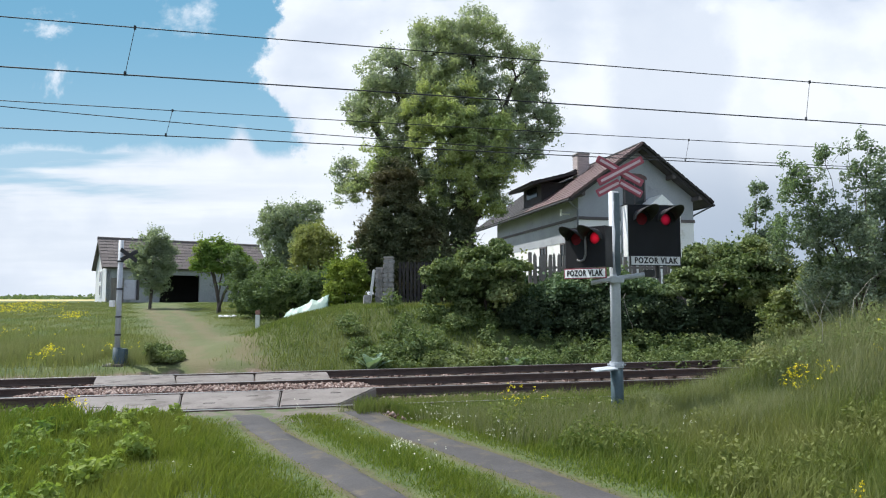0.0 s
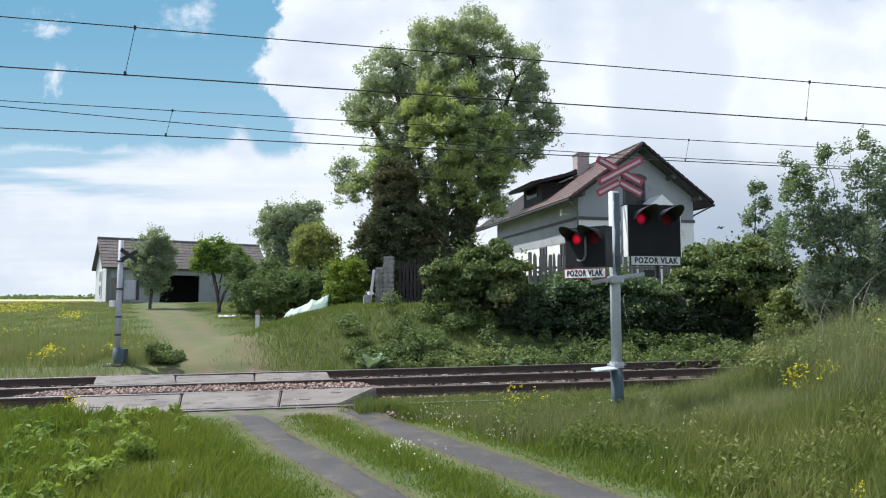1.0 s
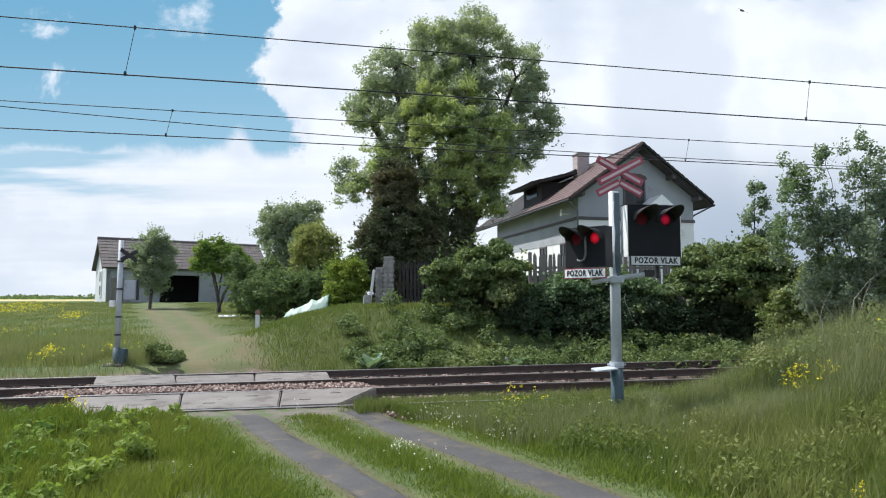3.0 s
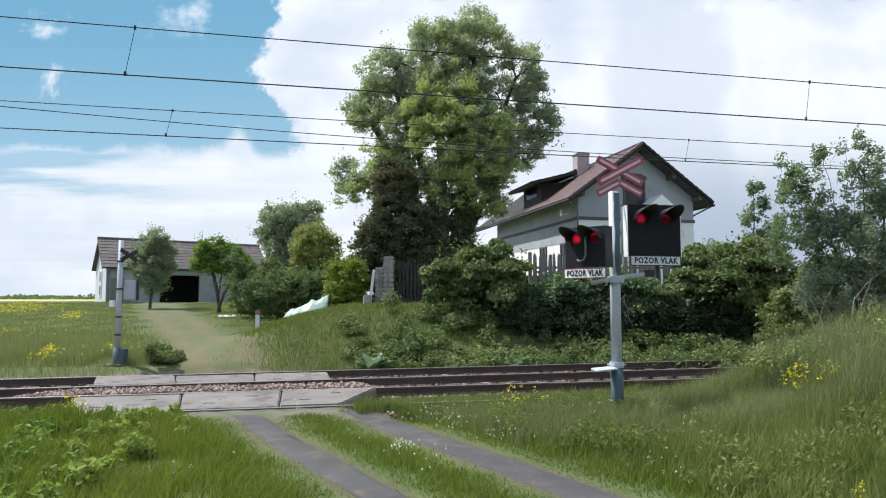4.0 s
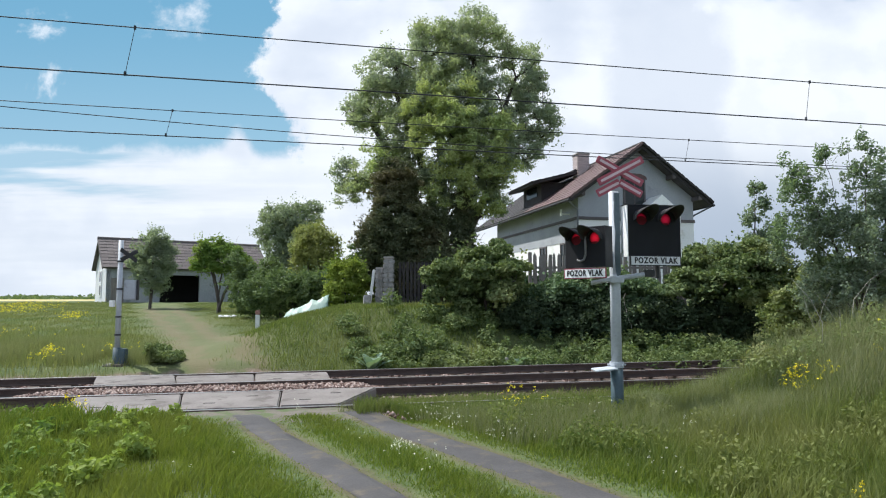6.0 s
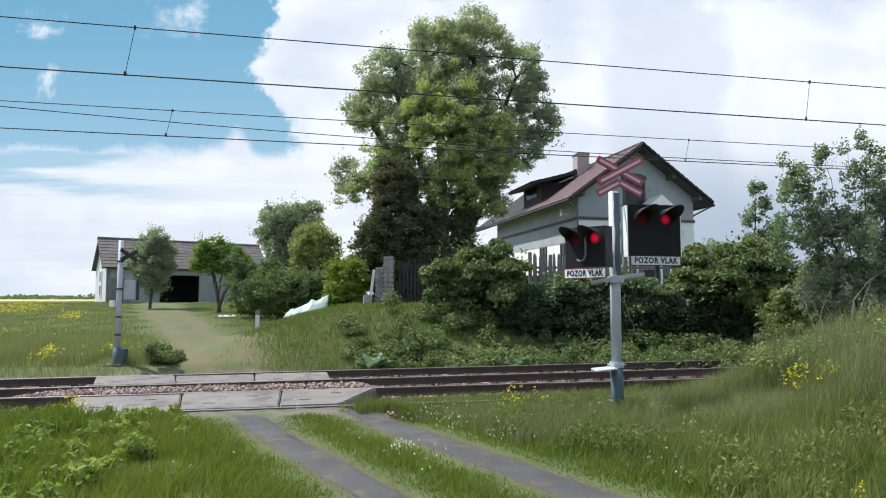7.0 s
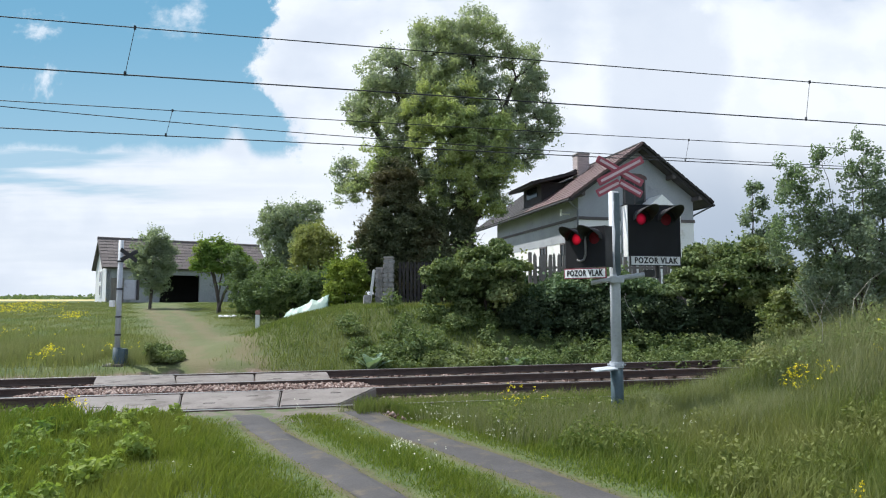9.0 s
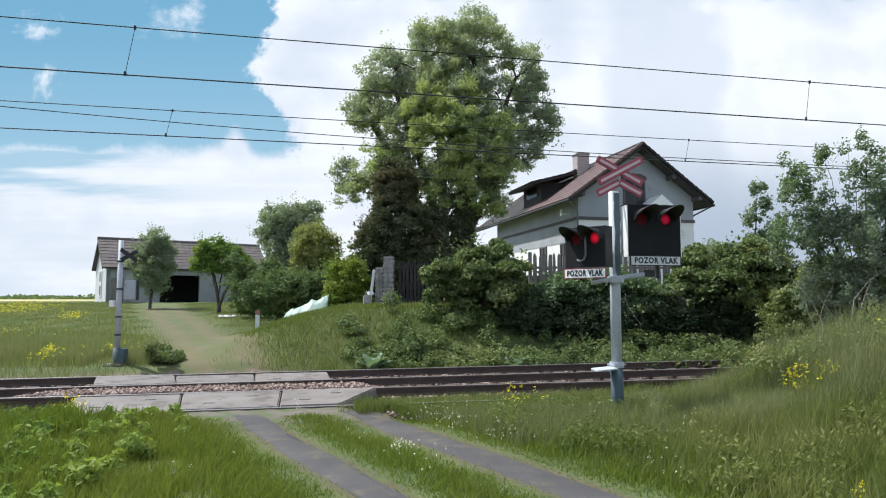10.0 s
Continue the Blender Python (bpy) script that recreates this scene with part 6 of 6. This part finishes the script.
    cloud = mix_colour(nt, math_of(nt, "MULTIPLY", math_of(nt, "MULTIPLY", bank, ramp_of(nt, streak, 0.3, 0.6)), 0.75), cloud, (0.74, 0.79, 0.86))
    air = mix_colour(nt, ramp_of(nt, b, 0.1, 0.5), (0.4, 0.62, 0.76), (0.2, 0.44, 0.63))
    nt.links.new(mix_colour(nt, blue, cloud, air), p.inputs["Emission Color"])
    p.inputs["Base Color"].default_value = (0, 0, 0, 1)
    p.inputs["Specular IOR Level"].default_value = 0.0
    p.inputs["Emission Strength"].default_value = 0.72
    return m


def puff_material():
    m, nt, p = nodes_of("small_cloud")
    co = nt.nodes.new("ShaderNodeTexCoord").outputs["Object"]
    gen = nt.nodes.new("ShaderNodeVectorMath")
    gen.operation = "LENGTH"
    nt.links.new(co, gen.inputs[0])
    info = nt.nodes.new("ShaderNodeObjectInfo")
    sh = nt.nodes.new("ShaderNodeVectorMath")
    sh.operation = "ADD"
    nt.links.new(co, sh.inputs[0])
    cmb = nt.nodes.new("ShaderNodeCombineXYZ")
    nt.links.new(math_of(nt, "MULTIPLY", info.outputs["Random"], 50.0), cmb.inputs[0])
    nt.links.new(cmb.outputs[0], sh.inputs[1])
    n = noise_of(nt, 2.2, 7, sh.outputs[0], rough=0.62)
    d = math_of(nt, "ADD", math_of(nt, "MULTIPLY", math_of(nt, "SUBTRACT", n, 0.5), 2.6), math_of(nt, "SUBTRACT", 0.55, gen.outputs["Value"]))
    tr = nt.nodes.new("ShaderNodeBsdfTransparent")
    em = nt.nodes.new("ShaderNodeEmission")
    em.inputs[0].default_value = (0.88, 0.93, 0.99, 1)
    em.inputs[1].default_value = 0.72
    ms = nt.nodes.new("ShaderNodeMixShader")
    nt.links.new(math_of(nt, "MULTIPLY", math_of(nt, "MULTIPLY", ramp_of(nt, d, 0.0, 1.0), ramp_of(nt, math_of(nt, "SUBTRACT", 1.0, gen.outputs["Value"]), 0.0, 0.25)), 0.85), ms.inputs[0])
    nt.links.new(tr.outputs[0], ms.inputs[1])
    nt.links.new(em.outputs[0], ms.inputs[2])
    nt.links.new(ms.outputs[0], nt.nodes["Material Output"].inputs[0])
    return m


FAR = 2500.0


def build_sky():
    v = [(x, 0, z) for z in (-0.01, 0.8) for x in (-2.2, 2.2)]
    c = part("sky_backdrop", fast_mesh("sky_backdrop", v, [(0, 1, 3, 2)]), cloud_material())
    tagged(c, "white cumulus clouds drifting over a blue sky", "sky", kind="structure")
    puffs = []
    pm = puff_material()
    for a, b, w, h in ((-0.63, 0.433, 0.045, 0.035), (-0.61, 0.345, 0.03, 0.045), (-0.405, 0.447, 0.065, 0.05)):
        q = part("cloud_puff", fast_mesh("cloud_puff", [(-1, 0, -1), (1, 0, -1), (1, 0, 1), (-1, 0, 1)], [(0, 1, 2, 3)]), pm)
        tagged(q, "small torn white cloud in the blue", "cloud", "small clouds", "structure")
        q.scale = (w * 2300 * 1.5, 1, h * 2300 * 1.5)
        puffs.append((q, a * 2300, 1.65 + b * 2300))
    c.scale = (FAR, 1, FAR)
    return c, puffs


SKY, PUFFS = build_sky()


# ---------------------------------------------------------------- bird and strand
def build_bird():
    b = thing("bird", "small dark swallow flying up past the wires", "bird")
    bm = bmesh.new()
    bmesh.ops.create_uvsphere(bm, u_segments=10, v_segments=8, radius=0.5)
    bmesh.ops.scale(bm, vec=(0.07, 0.22, 0.065), verts=bm.verts)
    part("body", bm, M_FEATHER, b, smooth=True)
    for s in (-1, 1):
        wg = bmesh.new()
        prism([(0, -0.03), (s * 0.1, -0.035), (s * 0.2, 0.03), (s * 0.1, 0.03), (0, 0.04)], 0.008, pose(0, 0, 0, 90, 0, 0), wg)
        part("wing", wg, M_FEATHER, b)
    part("tail", prism([(-0.015, 0), (0.015, 0), (0.04, -0.1), (0, -0.06), (-0.04, -0.1)], 0.006, pose(0, -0.09, 0, 90, 0, 0) @ pose(0, 0, 0, 0, 0, 0)), M_FEATHER, b)
    return b


SWAY = [o for o in scene.objects if o.name.startswith("sapling_tree")]
BIRD = build_bird()


def build_strand():
    s = thing("hanging_strand", "pale torn strand hanging from a shrub twig", "strand")
    r = np.random.default_rng(5)
    z = np.linspace(0, -1.25, 12)
    x = 0.06 * np.sin(z * 5) + 0.02 * r.normal(0, 1, 12)
    x[0] = 0
    part("strand", fast_mesh("strand", *tube(np.stack([x, np.zeros(12), z], 1), np.linspace(0.007, 0.004, 12), 5)), M_PALEBARK, s)
    return s


STRAND = build_strand()


# ---------------------------------------------------------------- what moves
def motions():
    # clouds drift to the left, the small ones faster
    walk(SKY, [(0.0, pose(0, FAR, 1.65)), (10.0, pose(-22, FAR, 1.65))])
    for q, x, z in PUFFS:
        walk(q, [(0.0, pose(x, 2300, z)), (10.0, pose(x - 42, 2300, z - 6))])
    # the lamps take turns, two thirds of a second each
    for sh, x, z, side in SHUTTERS:
        rows = []
        is_open = side > 0
        t = 0.675

        def put(o):
            return pose(x, 0.0245, z - (0.19 if o else 0.0))
        rows.append((0.0, put(is_open)))
        while t < 10.0:
            rows.append((t - 0.05, put(is_open)))
            is_open = not is_open
            rows.append((min(t + 0.05, 10.0), put(is_open)))
            t += 0.6675
        if rows[-1][0] < 10.0:
            rows.append((10.0, put(is_open)))
        walk(sh, rows)
    # the young trees sway
    for n, tree in enumerate(SWAY):
        x, y, z = tree.matrix_basis.translation
        rows = []
        for k in range(26):
            t = k * 0.4
            a = 0.5 * math.sin(t * 2.6 + n) + 0.35 * math.sin(t * 1.15 + 0.6) + 0.3 * n * math.sin(t * 3.3)
            rows.append((t, pose(x, y, z, 0.3 * math.sin(t * 1.9), a, 0)))
        walk(tree, rows)
    # the swallow rises from behind the young tree
    way = ((0.0, 12.0, 24.0, 2.6), (1.2, 9.7, 23.0, 4.6), (1.6, 9.0, 20.0, 5.32), (1.9, 8.4, 20.0, 5.93), (2.0, 8.3, 20.0, 6.26), (2.2, 8.33, 20.0, 6.9), (2.4, 8.5, 20.0, 7.65), (2.5, 8.62, 20.0, 8.12), (2.6, 8.78, 20.0, 8.6), (2.7, 8.92, 20.0, 9.1), (3.0, 9.5, 20.0, 10.8), (3.8, 12.0, 22.0, 16.0), (10.0, 60.0, 60.0, 60.0))
    walk(BIRD, [(t, pose(x, y, z, 35, 12 * math.sin(t * 9), 20)) for t, x, y, z in way])
    # the strand swings in the wind
    swing = ((0.0, 6), (1.0, 1), (2.0, 3), (2.7, 15), (3.2, 10), (3.8, 7), (4.4, 5), (5.0, 3), (5.4, 8), (5.7, 6), (6.4, 4), (7.0, 8), (7.5, 4), (8.0, 16), (8.5, 6), (9.0, 17), (9.5, 7), (10.0, 20))
    walk(STRAND, [(t, pose(5.32, 19.0, 1.82, 0, -a, 0)) for t, a in swing])


motions()
